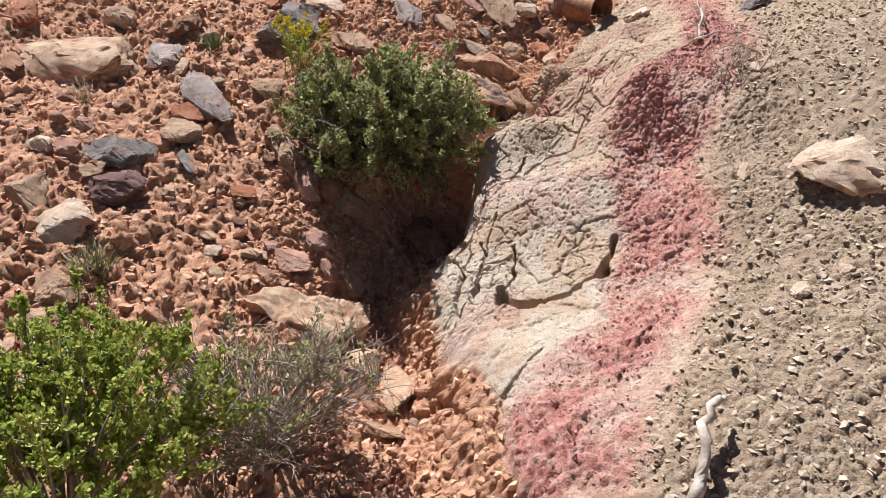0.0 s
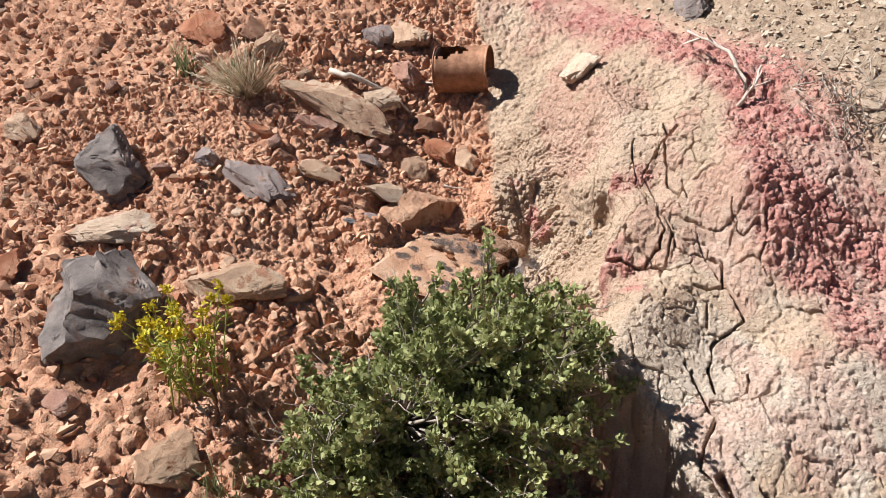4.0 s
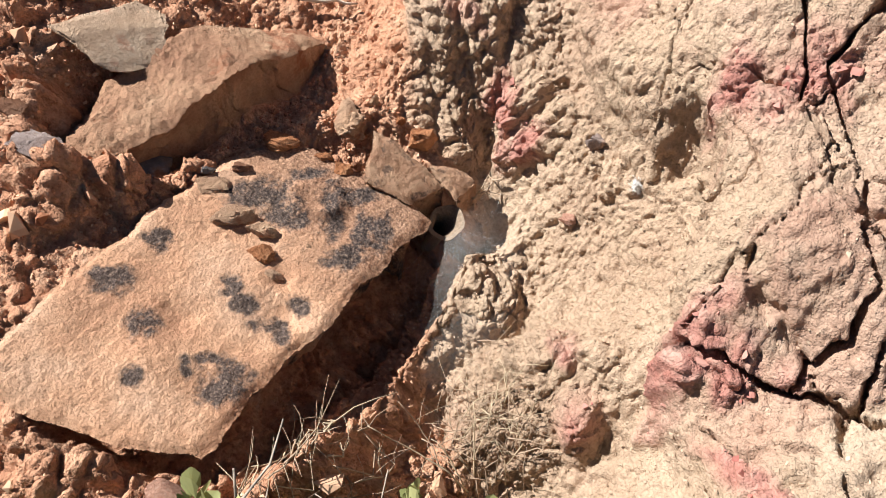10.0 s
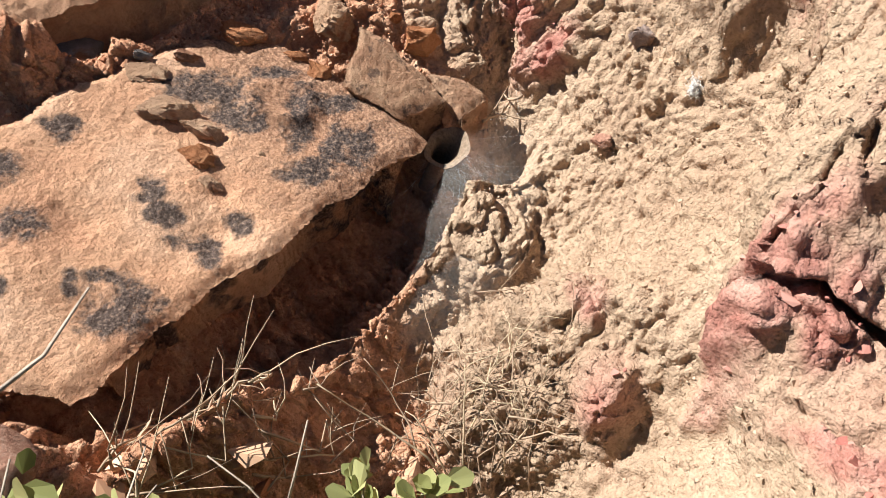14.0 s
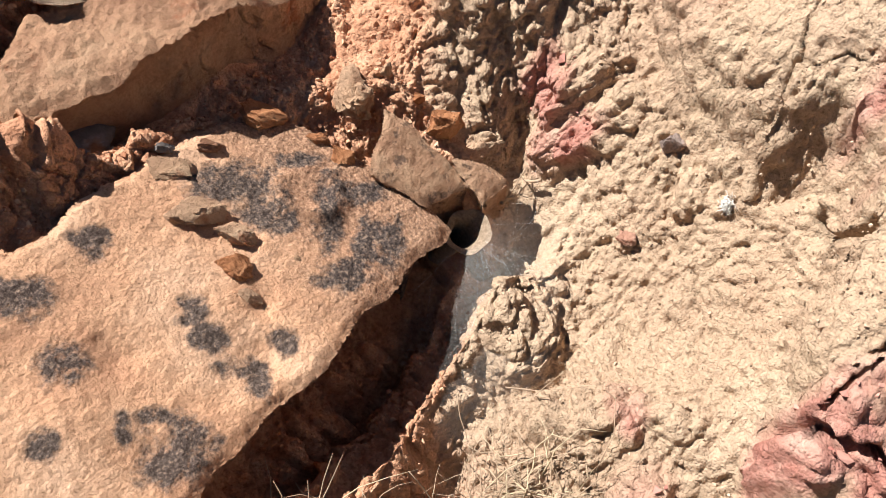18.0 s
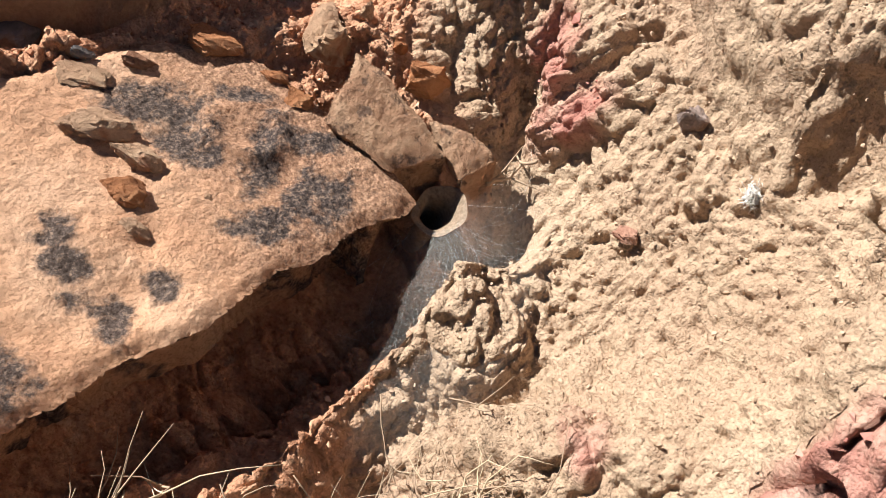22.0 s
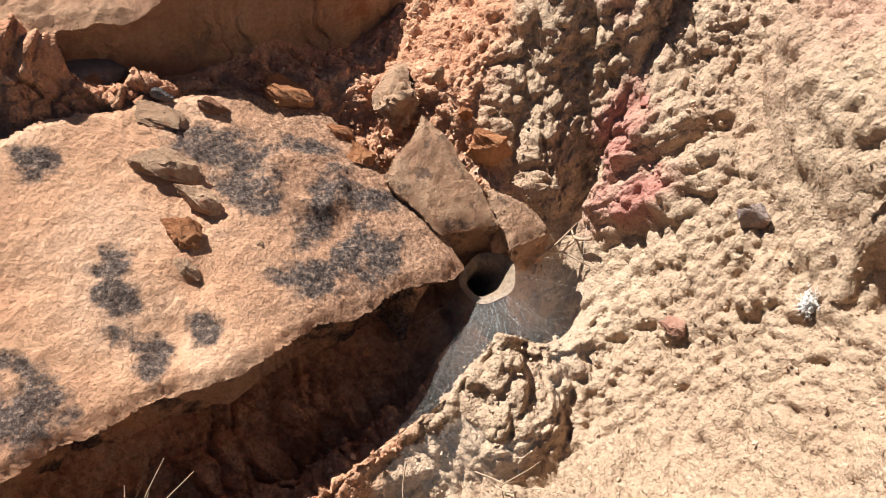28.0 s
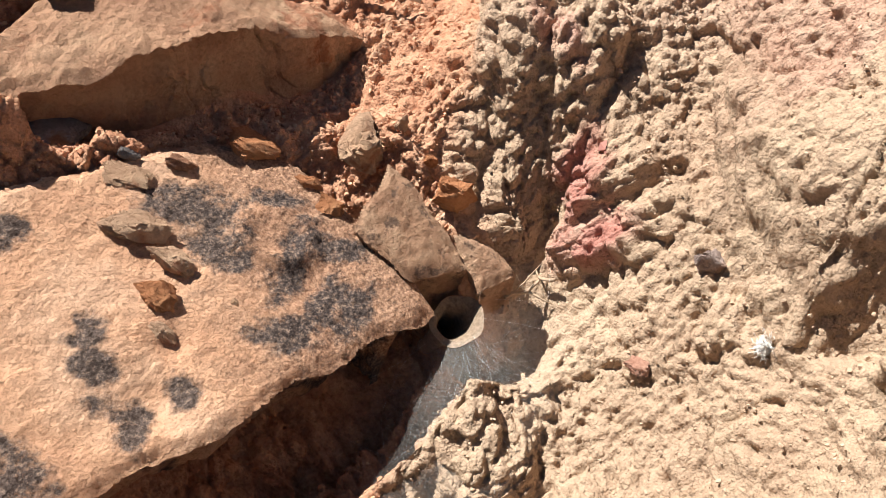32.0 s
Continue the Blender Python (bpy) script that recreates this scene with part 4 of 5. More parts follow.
def slab_top(x, y):
    z = SLAB_TOP[0] + SLAB_TOP[1] * x + SLAB_TOP[2] * y
    # shallow scoops and a curled ridge on the upper corner
    r = np.hypot(x - 0.158, y - 2.252)
    z = z + 0.004 * np.exp(-(((r - 0.016) / 0.005) ** 2)) * steps(-0.02, 0.01, 2.262 - y)
    for px, py, s, d in ((0.032, 2.196, 0.010, 0.005), (0.085, 2.172, 0.012, 0.004), (0.098, 2.196, 0.007, 0.004), (0.02, 2.15, 0.012, 0.004), (0.17, 2.225, 0.012, 0.004), (-0.01, 2.20, 0.02, 0.004)):
        z = z - d * np.exp(-(((x - px) / s) ** 2 + ((y - py) / s) ** 2))
    return z


def slab_material():
    m, nt, bsdf = nodes_of("sandstone with dark crusts")
    p = place(nt)
    big, fine = noise_of(nt, 14.0, 5, 0.6, p), noise_of(nt, 480.0, 4, 0.85, p)
    colour = ramp(nt, big, [(0.3, (0.52, 0.265, 0.155)), (0.5, (0.64, 0.36, 0.215)), (0.7, (0.72, 0.455, 0.30))])
    wob = noise_of(nt, 75.0, 5, 0.72, p)
    where = node(nt, "ShaderNodeSeparateXYZ", Vector=p)
    total = None
    for px, py, sx, sy, turn in [(0.125, 2.265, 0.0184, 0.0122, 177), (0.129, 2.243, 0.0116, 0.0089, -173), (0.160, 2.234, 0.0239, 0.0066, 57), (0.182, 2.244, 0.0136, 0.0063, 169), (0.171, 2.212, 0.0134, 0.0079, 49), (0.146, 2.198, 0.0107, 0.0081, -180), (0.180, 2.206, 0.0156, 0.0063, 53), (0.069, 2.205, 0.0068, 0.0056, 50), (0.069, 2.189, 0.0064, 0.0058, -173), (0.074, 2.170, 0.0088, 0.0047, 158), (0.076, 2.158, 0.0064, 0.0049, 55), (0.011, 2.199, 0.0084, 0.0068, 67), (0.032, 2.145, 0.0144, 0.0107, 64), (0.046, 2.253, 0.0076, 0.0062, 54), (0.009, 2.234, 0.0096, 0.0078, 162), (0.099, 2.175, 0.0075, 0.0052, 54), (-0.008, 2.167, 0.0053, 0.0041, 73), (0.164, 2.273, 0.0110, 0.0048, 170), (0.018, 2.162, 0.0070, 0.0024, 66), (0.034, 2.162, 0.0065, 0.0037, 155)]:
        c, s = math.cos(radians(turn)), math.sin(radians(turn))
        dx, dy = maths(nt, "SUBTRACT", where.outputs[0], px), maths(nt, "SUBTRACT", where.outputs[1], py)
        u = maths(nt, "ADD", maths(nt, "MULTIPLY", dx, c / sx), maths(nt, "MULTIPLY", dy, s / sx))
        v = maths(nt, "ADD", maths(nt, "MULTIPLY", dx, -s / sy), maths(nt, "MULTIPLY", dy, c / sy))
        r = maths(nt, "ADD", maths(nt, "MULTIPLY", u, u), maths(nt, "MULTIPLY", v, v))
        k = maths(nt, "SUBTRACT", 1.7, maths(nt, "MULTIPLY", r, 0.62))
        total = k if total is None else maths(nt, "MAXIMUM", total, k)
    total = maths(nt, "MULTIPLY", maths(nt, "ADD", total, maths(nt, "MULTIPLY", maths(nt, "SUBTRACT", wob, 0.52), 6.0)), 0.9)
    crust = ramp(nt, total, [(0.0, (0, 0, 0)), (1.0, (0.92, 0.92, 0.92))])
    speck = ramp(nt, noise_of(nt, 420.0, 4, 0.8, p), [(0.38, (0.02, 0.018, 0.018)), (0.52, (0.085, 0.07, 0.066)), (0.68, (0.36, 0.25, 0.18))])
    # a browner stain over the upper corner
    far = maths(nt, "ADD", maths(nt, "MULTIPLY", where.outputs[0], 16.0), maths(nt, "MULTIPLY", wob, 2.2))
    colour = mix(nt, ramp(nt, maths(nt, "SUBTRACT", far, 2.6), [(0.2, (0, 0, 0)), (1.0, (0.8, 0.8, 0.8))]), colour, ramp(nt, noise_of(nt, 420.0, 4, 0.8, p), [(0.36, (0.10, 0.06, 0.045)), (0.50, (0.36, 0.20, 0.125)), (0.64, (0.62, 0.38, 0.24))]))
    colour = mix(nt, crust, colour, speck)
    colour = mix(nt, 0.85, colour, ramp(nt, fine, [(0.36, (0.62, 0.57, 0.52)), (0.49, (1, 1, 1))]), "MULTIPLY")
    nt.links.new(colour, bsdf.inputs["Base Color"])
    dull(bsdf, 0.92, 0.15)
    bump(nt, bsdf, (noise_of(nt, 60.0, 3, 0.6, p), 0.35, 0.004), (node(nt, "ShaderNodeTexVoronoi", Scale=520.0, Vector=p).outputs["Distance"], 0.5, -0.0014), (noise_of(nt, 340.0, 6, 0.8, p), 0.8, 0.0022), (noise_of(nt, 1200.0, 2, 0.8, p), 0.8, 0.0008))
    return m


rng = np.random.default_rng(5)
slab = part("stone_slab", prism(SLAB_EDGE, slab_top, 0.062, 0.0014, rng, 0.0040, 0.040, 0.62), slab_material(), crease=40)
tagged(slab, "orange-tan sandstone slab with dark lichen crusts beside the den", "rock")
block = part("stone_block", prism(BLOCK_EDGE, lambda x, y: 1.062 + 0.03 * (y - 2.35) - 0.62 * np.maximum(0, x - 0.155), 0.075, 0.0028, rng, 0.014, 0.008, 0.3), stone_material("red-brown sandstone", (0.40, 0.20, 0.12), (0.58, 0.33, 0.20), (0.68, 0.44, 0.28), (0.50, 0.23, 0.13), 1.0, 1.8), crease=40)
tagged(block, "long red-brown sandstone block bedded in loose soil", "rock")

STONE_EDGE = [(0.2290, 2.2850), (0.2410, 2.2450), (0.2478, 2.2230), (0.2169, 2.2258), (0.1985, 2.2500)]
leaning = part("rock", prism(STONE_EDGE, lambda x, y: 0.953 + 0.70 * (y - 2.224) - 0.15 * (x - 0.23), 0.07, 0.0014, rng, 0.0036, 0.010, 0.6), SLAB_ROCK, crease=50)
tagged(leaning, "rough tan sandstone stone leaning over the den hole", "rock")
WEDGE_EDGE = [(0.2500, 2.2360), (0.2680, 2.2310), (0.2725, 2.2140), (0.2530, 2.2110)]
wedge = part("rock", prism(WEDGE_EDGE, lambda x, y: 0.940 + 0.7 * (y - 2.21), 0.05, 0.0014, rng, 0.0035, 0.004), SLAB_ROCK, crease=50)
tagged(wedge, "small tan sandstone wedge beside the den hole", "rock")
LEDGE = [(-0.425, 1.366), (-0.375, 1.465), (-0.172, 1.523), (-0.168, 1.455), (-0.250, 1.345)]
ledge = part("rock", prism(LEDGE, lambda x, y: 0.748 - 0.47 * (x + 0.42) + 0.10 * (y - 1.40), 0.13, 0.004, rng, 0.022, 0.02, 0.12), STONE["tan"], crease=40)
tagged(ledge, "large tan sandstone block at the edge of the wash", "rock")

# ---- loose rocks ----
rock(0.101, 2.413, 0.074, 0.055, 10, "pale")
rock(0.216, 2.300, 0.028, 0.032, -37, "tan")
rock(-0.005, 2.382, 0.031, 0.024, -35, "brown")
rock(0.017, 2.370, 0.021, 0.016, -37, "brown")
rock(0.064, 2.368, 0.017, 0.017, -33, "tan")
rock(0.021, 2.322, 0.037, 0.024, -55, "grey")
rock(-0.013, 2.340, 0.041, 0.021, -30, "darkgrey")
rock(0.067, 2.324, 0.032, 0.027, -18, "darkgrey")
rock(0.250, 2.390, 0.020, 0.013, -13, "tan")
rock(0.172, 2.686, 0.197, 0.123, -72, "tan")
rock(0.104, 2.644, 0.073, 0.076, -35, "pink")
rock(0.297, 2.679, 0.076, 0.073, -29, "pale")
rock(0.400, 2.722, 0.069, 0.085, -38, "pink")
rock(0.347, 2.597, 0.061, 0.055, -37, "brown")
rock(0.334, 2.532, 0.077, 0.057, -64, "red")
rock(0.355, 2.478, 0.054, 0.064, -62, "tan")
rock(0.234, 2.499, 0.066, 0.064, -113, "tan")
rock(0.134, 2.522, 0.046, 0.068, -50, "grey")
rock(0.011, 2.497, 0.074, 0.061, -21, "tan")
rock(-0.026, 2.572, 0.036, 0.039, -41, "brown")
rock(-0.114, 2.511, 0.135, 0.084, -78, "grey")
rock(-0.281, 2.284, 0.139, 0.085, -50, "tan")
rock(-0.018, 2.658, 0.048, 0.044, -43, "red")
rock(0.486, 2.819, 0.107, 0.083, -60, "tan")
rock(0.426, 2.860, 0.062, 0.077, -43, "grey")
rock(0.199, 2.562, 0.047, 0.038, -41, "pink")
rock(-0.277, 2.455, 0.045, 0.032, -76, "pink")
rock(-0.164, 2.605, 0.053, 0.049, -51, "grey")
rock(-0.181, 2.456, 0.022, 0.027, -41, "pale")
rock(-0.022, 2.687, 0.026, 0.032, -45, "brown")
rock(-0.258, 2.341, 0.038, 0.025, 23, "tan")
rock(0.168, 2.954, 0.054, 0.134, -47, "tan")
rock(-0.323, 2.672, 0.147, 0.194, -20, "dark")
rock(-0.464, 2.361, 0.173, 0.206, -17, "dark")
rock(-0.369, 2.502, 0.135, 0.080, -33, "pale")
rock(-0.644, 2.012, 0.199, 0.100, -50, "grey")
rock(-0.679, 1.962, 0.082, 0.057, -25, "red")
rock(-0.498, 2.091, 0.093, 0.081, -3, "tan")
rock(-0.791, 2.362, 0.081, 0.137, -18, "brown")
rock(-0.751, 2.162, 0.071, 0.060, -64, "tan")
rock(-0.569, 2.650, 0.081, 0.097, 32, "tan")
rock(0.417, 3.083, 0.138, 0.058, -24, "tan")
rock(0.069, 3.076, 0.095, 0.133, -18, "red")
rock(0.170, 3.010, 0.073, 0.097, -15, "brown")
rock(-0.679, 2.558, 0.071, 0.063, -20, "pink")
rock(-0.705, 2.720, 0.072, 0.087, -21, "tan")
rock(0.917, 2.285, 0.096, 0.089, -68, "dark")
rock(-0.408, 2.923, 0.064, 0.088, -25, "tan")
rock(-0.630, 3.362, 0.136, 0.170, -27, "brown")
rock(-0.827, 3.188, 0.536, 0.262, -58, "tan")
rock(-0.409, 1.882, 0.131, 0.076, -54, "tan")
rock(-0.555, 2.532, 0.055, 0.062, -20, "red")
rock(-0.697, 2.321, 0.066, 0.056, -17, "pink")
rock(-0.572, 2.243, 0.047, 0.048, -16, "pink")
rock(-0.759, 2.589, 0.064, 0.058, -19, "red")
rock(0.583, 2.330, 0.071, 0.089, -100, "pale")
rock(-0.817, 2.207, 0.102, 0.106, 13, "grey")
rock(-0.681, 1.881, 0.105, 0.083, 12, "tan")
rock(-0.794, 1.751, 0.159, 0.120, 3, "dark")
rock(-0.770, 1.623, 0.143, 0.098, 36, "plum")
rock(-0.835, 1.497, 0.131, 0.105, 42, "pale")
rock(-0.920, 1.548, 0.108, 0.106, 21, "tan")
rock(-0.969, 1.729, 0.048, 0.063, 21, "pale")
rock(-0.828, 1.680, 0.068, 0.049, 22, "tan")
rock(-0.781, 1.345, 0.102, 0.077, 12, "tan")
rock(-0.786, 1.257, 0.090, 0.061, 17, "tan")
rock(-0.433, 1.543, 0.053, 0.044, 8, "tan")
rock(-0.499, 1.471, 0.031, 0.036, 15, "tan")
rock(-0.988, 2.385, 0.100, 0.090, 15, "tan")
rock(-0.641, 1.782, 0.043, 0.080, 20, "dark")
rock(0.807, 1.437, 0.192, 0.147, -23, "pale")
rock(-0.099, 1.310, 0.074, 0.149, 8, "tan")
rock(-0.178, 1.368, 0.096, 0.096, 41, "tan")
rock(-0.156, 1.256, 0.061, 0.091, 40, "brown")
rock(-0.404, 1.593, 0.041, 0.031, 29, "pink")
rock(-1.180, 2.076, 0.054, 0.140, 23, "brown")
rock(-1.258, 2.292, 0.088, 0.102, 22, "red")
rock(-0.255, 1.834, 0.096, 0.104, 30, "tan")
rock(-0.035, 1.818, 0.135, 0.115, -66, "brown")
rock(-0.126, 1.165, 0.093, 0.043, 32, "tan")
rock(-0.823, 1.184, 0.046, 0.052, 16, "tan")
rock(-0.893, 1.393, 0.031, 0.047, 20, "tan")
rock(0.769, 1.797, 0.056, 0.038, -39, "pale")
rock(0.637, 1.165, 0.036, 0.036, -17, "pale")
rock(0.719, 1.190, 0.031, 0.038, -17, "pale")
rock(0.643, 1.510, 0.032, 0.043, -30, "pale")
rock(-0.399, 1.492, 0.058, 0.043, -4, "pink")
rock(-0.541, 1.575, 0.032, 0.034, 17, "tan")
rock(-0.493, 1.727, 0.054, 0.047, 15, "red")
rock(-0.654, 1.675, 0.038, 0.044, 20, "tan")
rock(-0.900, 1.835, 0.051, 0.056, 21, "pink")
rock(-0.903, 1.730, 0.061, 0.058, 21, "pink")
rock(-0.310, 1.670, 0.069, 0.046, 32, "pink")
rock(-0.350, 1.575, 0.094, 0.068, 41, "pink")
rock(-1.012, 2.171, 0.330, 0.220, -4, "tan")
rock(-0.403, 1.870, 0.060, 0.120, 12, "tan", 0.05)
rock(-0.347, 1.800, 0.070, 0.080, 20, "pink", 0.07)
rock(-0.290, 1.835, 0.075, 0.070, -15, "brown", 0.07)
rock(-0.060, 1.870, 0.090, 0.070, 30, "brown", 0.07)
rock(-0.229, 1.645, 0.075, 0.085, 25, "tan", 0.05)
rock(-0.282, 1.620, 0.040, 0.075, 35, "pink", 0.04)
rock(-0.519, 1.532, 0.050, 0.030, -20, "pale", 0.022)
rock(-0.498, 1.466, 0.032, 0.038, 5, "tan", 0.022)
rock(-0.431, 1.548, 0.046, 0.036, -25, "tan", 0.026)

# ---- unseen boulder added up the slope, only to cast shade on the ground ----
rng = np.random.default_rng(77)
v = lump(rng, (1.1, 0.9, 1.0), 5, 16, 0.68, 0.03, 0.6)
boulder = part("boulder", (v.tolist(), [], BALLS[5][1]), STONE["brown"])
boulder.location = (-0.62, 4.36, smooth_z(-0.62, 4.36) + 0.25)
tagged(boulder, "unseen brown boulder added up the slope to cast shade", "boulder")


# ---- shrubs ----
def shrub(name, base, centre, radii, count_, leaves, length, material, label, seed, dry=0.25, low=-0.35, gap=None):
    """Branches fan out from the base to tips spread through a rounded, uneven crown; leaves sit in tufts along the outer twigs."""
    rng = np.random.default_rng(seed)
    root = new(name)
    root.location = base
    base_v, centre = Vector(base), Vector(centre)
    for _ in range(count_):
        wood, green = Heap(), Heap()
        while True:
            d = Vector(rng.normal(size=3)).normalized()
            if d.z > low and not (gap and centre.x + d.x * radii[0] > gap[0] and centre.y + d.y * radii[1] > gap[1]):
                break
        lobes = 0.78 + 0.34 * rng.random()
        tip = centre + Vector((d.x * radii[0], d.y * radii[1], d.z * radii[2])) * lobes * (0.75 + 0.25 * rng.random())
        mid = base_v.lerp(tip, 0.5) + Vector(rng.normal(size=3)) * 0.02 + Vector((0, 0, 0.03))
        path = [tuple((base_v.lerp(mid, f) * (1 - f) + mid.lerp(tip, f) * f) - base_v) for f in (0, 0.25, 0.5, 0.75, 1)]
        wood.add(*tube(path, [0.0042, 0.0034, 0.0026, 0.0018, 0.0009], 5))
        stem = [Vector(p) for p in path]
        for _ in range(9):
            f = rng.uniform(0.45, 1.0)
            k = min(3, int(f * 4))
            start = stem[k].lerp(stem[k + 1], f * 4 - k)
            way = (stem[4] - stem[0]).normalized() * 0.7 + Vector(rng.normal(size=3)) * 0.55 + Vector((0, 0, 0.55))
            twig = bent(start, way, rng.uniform(0.035, 0.075), rng, 4, 0.3)
            wood.add(*tube(twig, [0.0014, 0.0011, 0.0009, 0.0006], 4))
            if rng.random() < dry:
                for _ in range(3):
                    wood.add(*tube(bent(twig[rng.integers(1, 4)], Vector(way) + Vector(rng.normal(size=3)) * 0.8, 0.04, rng, 3, 0.3), [0.0008, 0.0006, 0.0004], 3))
                continue
            for _ in range(leaves):
                g = (1 - 0.75 * rng.random() ** 1.6) * 3
                k = min(2, int(g))
                at = Vector(twig[k]).lerp(Vector(twig[k + 1]), g - k)
                out = Vector(way).normalized() * 0.6 + Vector(rng.normal(size=3)) * 0.7 + Vector((0, 0, 0.3))
                s = length * rng.uniform(0.6, 1.15)
                green.add(*leaf(at + Vector(rng.normal(size=3)) * 0.003, out, s, 0.72 * s, rng))
        branch = part("branch", wood.mesh(), BARK, root)
        part("foliage", green.mesh(), material, branch, smooth=False)
    return tagged(root, label, "shrub")


shrub("shrub", (-0.18, 2.01, smooth_z(-0.18, 2.01) - 0.01), (-0.15, 1.895, 0.965), (0.29, 0.195, 0.19), 145, 46, 0.0105, LEAF, "rounded grey-green desert shrub with small leaves over the wash", 11, 0.16, -0.95, (-0.02, 1.99))
shrub("shrub", (-0.58, 0.84, smooth_z(-0.58, 0.84) - 0.02), (-0.60, 0.85, 0.82), (0.33, 0.24, 0.15), 90, 60, 0.0095, FRESH, "bright green leafy desert shrub on the lower slope", 12, 0.08, -0.2)
shrub("dry_shrub", (-0.32, 1.06, smooth_z(-0.32, 1.06) - 0.02), (-0.33, 1.07, 0.70), (0.25, 0.18, 0.13), 60, 14, 0.0085, LEAF, "half-dry shrub of tangled brown twigs with few leaves", 13, 0.72, -0.2)


def grass_tuft(x, y, height, blades, spread, material, label, seed, name="grass_tuft"):
    rng = np.random.default_rng(seed)
    heap = Heap()
    for _ in range(blades):
        a = rng.uniform(0, 2 * math.pi)
        lean = rng.random() ** 0.7 * spread
        way = Vector((math.cos(a) * lean, math.sin(a) * lean, 1))
        s = (rng.normal() * 0.012, rng.normal() * 0.012, 0)
        heap.add(*tube(bent(s, way, height * rng.uniform(0.5, 1.1), rng, 4, 0.12, 0.05), [0.0011, 0.001, 0.0008, 0.0003], 3))
    ob = part(name, heap.mesh(), material)
    ob.location = (x, y, ground_z(x, y) - 0.006)
    return tagged(ob, label, "grass")


grass_tuft(-0.68, 2.265, 0.075, 70, 0.7, BLADE, "small grey-green grass tuft among stones", 21)
grass_tuft(-0.735, 1.41, 0.085, 80, 0.9, BLADE, "wiry half-dry grass tuft between rocks", 22)
grass_tuft(-0.745, 1.405, 0.075, 60, 1.1, STRAW, "dry straw in a grass tuft", 23)
grass_tuft(0.03, 2.80, 0.13, 260, 1.5, STRAW, "dry straw tuft sprawling on red soil", 24)
grass_tuft(0.02, 2.83, 0.085, 36, 0.5, BLADE, "short green grass blades in a dry tuft", 25)
grass_tuft(-0.05, 2.93, 0.08, 40, 0.5, BLADE, "short green grass tuft on the slope", 26)
grass_tuft(-0.46, 2.03, 0.06, 26, 0.5, BLADE, "tiny green seedling tuft by the shrub", 27)
grass_tuft(-0.95, 1.95, 0.07, 40, 0.8, STRAW, "small dry grass tuft", 28)


def flowering_plant(x, y, seed):
    rng = np.random.default_rng(seed)
    root = new("flowering_plant")
    root.location = (x, y, smooth_z(x, y))
    for _ in range(24):
        a = rng.uniform(0, 2 * math.pi)
        way = Vector((math.cos(a) * 0.35, math.sin(a) * 0.35, 1))
        path = bent((rng.normal() * 0.02, rng.normal() * 0.02, 0), way, rng.uniform(0.11, 0.17), rng, 5, 0.12)
        heap = Heap()
        heap.add(*tube(path, [0.0014, 0.0013, 0.0011, 0.0009, 0.0006], 4))
        for _ in range(16):
            k = rng.integers(1, 4)
            heap.add(*leaf(Vector(path[k]).lerp(Vector(path[k + 1]), rng.random()), Vector(rng.normal(size=3)) + Vector((0, 0, 0.8)), 0.014, 0.003, rng))
        stem = part("stem", heap.mesh(), FRESH, root)
        bloom = Heap()
        for _ in range(34):
            d = Vector(rng.normal(size=3)) + Vector((0, 0, 0.8))
            bloom.add(*leaf(Vector(path[-1]) + Vector(rng.normal(size=3)) * 0.0035, d, 0.007, 0.0045, rng))
        part("flower_head", bloom.mesh(), BLOOM, stem, "bright yellow flower head", False)
    return tagged(root, "low plant with upright yellow flower heads", "flowering plant")


flowering_plant(-0.405, 2.17, 31)


# ---- rusted can ----
def tin_can():
    rng = np.random.default_rng(41)
    r, length, n, m = 0.054, 0.125, 44, 22
    root = new("tin_can")
    verts, faces = [], []
    for shell in (1.0, 0.975):
        for k in range(m + 1):
            for s in range(n):
                a, f = 2 * math.pi * s / n, k / m
                dent = 1 - 0.05 * math.exp(-(((a - 2.0) / 0.5) ** 2)) * math.sin(math.pi * f)
                ring = 1.0 + (0.02 if k in (1, m - 1) else 0.0)
                q = r * shell * dent * ring
                verts.append((f * length, q * math.cos(a), q * math.sin(a)))

    def torn(k, s):
        a, f = 2 * math.pi * (s + 0.5) / n, (k + 0.5) / m
        return abs(a - 1.35) < 0.45 + 0.18 * math.sin(9 * f) + 0.08 * math.sin(31 * f + s) and f < 0.55 + 0.1 * math.sin(5 * a)

    for shell in (0, 1):
        o = shell * (m + 1) * n
        for k in range(m):
            for s in range(n):
                if not torn(k, s):
                    q = (o + k * n + s, o + k * n + (s + 1) % n, o + (k + 1) * n + (s + 1) % n, o + (k + 1) * n + s)
                    faces.append(q if shell else q[::-1])
    for k in (0, m):
        for s in range(n):
            a, b = k * n + s, k * n + (s + 1) % n
            faces.append((a, b, b + (m + 1) * n, a + (m + 1) * n))
    part("body", (verts, [], faces), RUST, root, "rust-brown tin wall with a torn hole")
    for f, name, word in ((0.004, "base", "dark rusted can end"),):
        bm = bmesh.new()
        bmesh.ops.create_cone(bm, cap_ends=True, segments=n, radius1=r * 0.97, radius2=r * 0.97, depth=0.002, matrix=pose(f, 0, 0, 0, 90, 0))
        part(name, bm, RUST_DARK, root, word)
    for f in (0.0, length):
        ring = [(f, r * 1.0 * math.cos(t), r * 1.0 * math.sin(t)) for t in np.linspace(0, 2 * math.pi, 41)]
        heap = Heap()
        heap.add(*tube(ring, [0.0018] * 41, 5))
        part("rim", heap.mesh(), RUST, root)
    return tagged(root, "rusted open tin can lying on its side with a torn wall", "tin can")


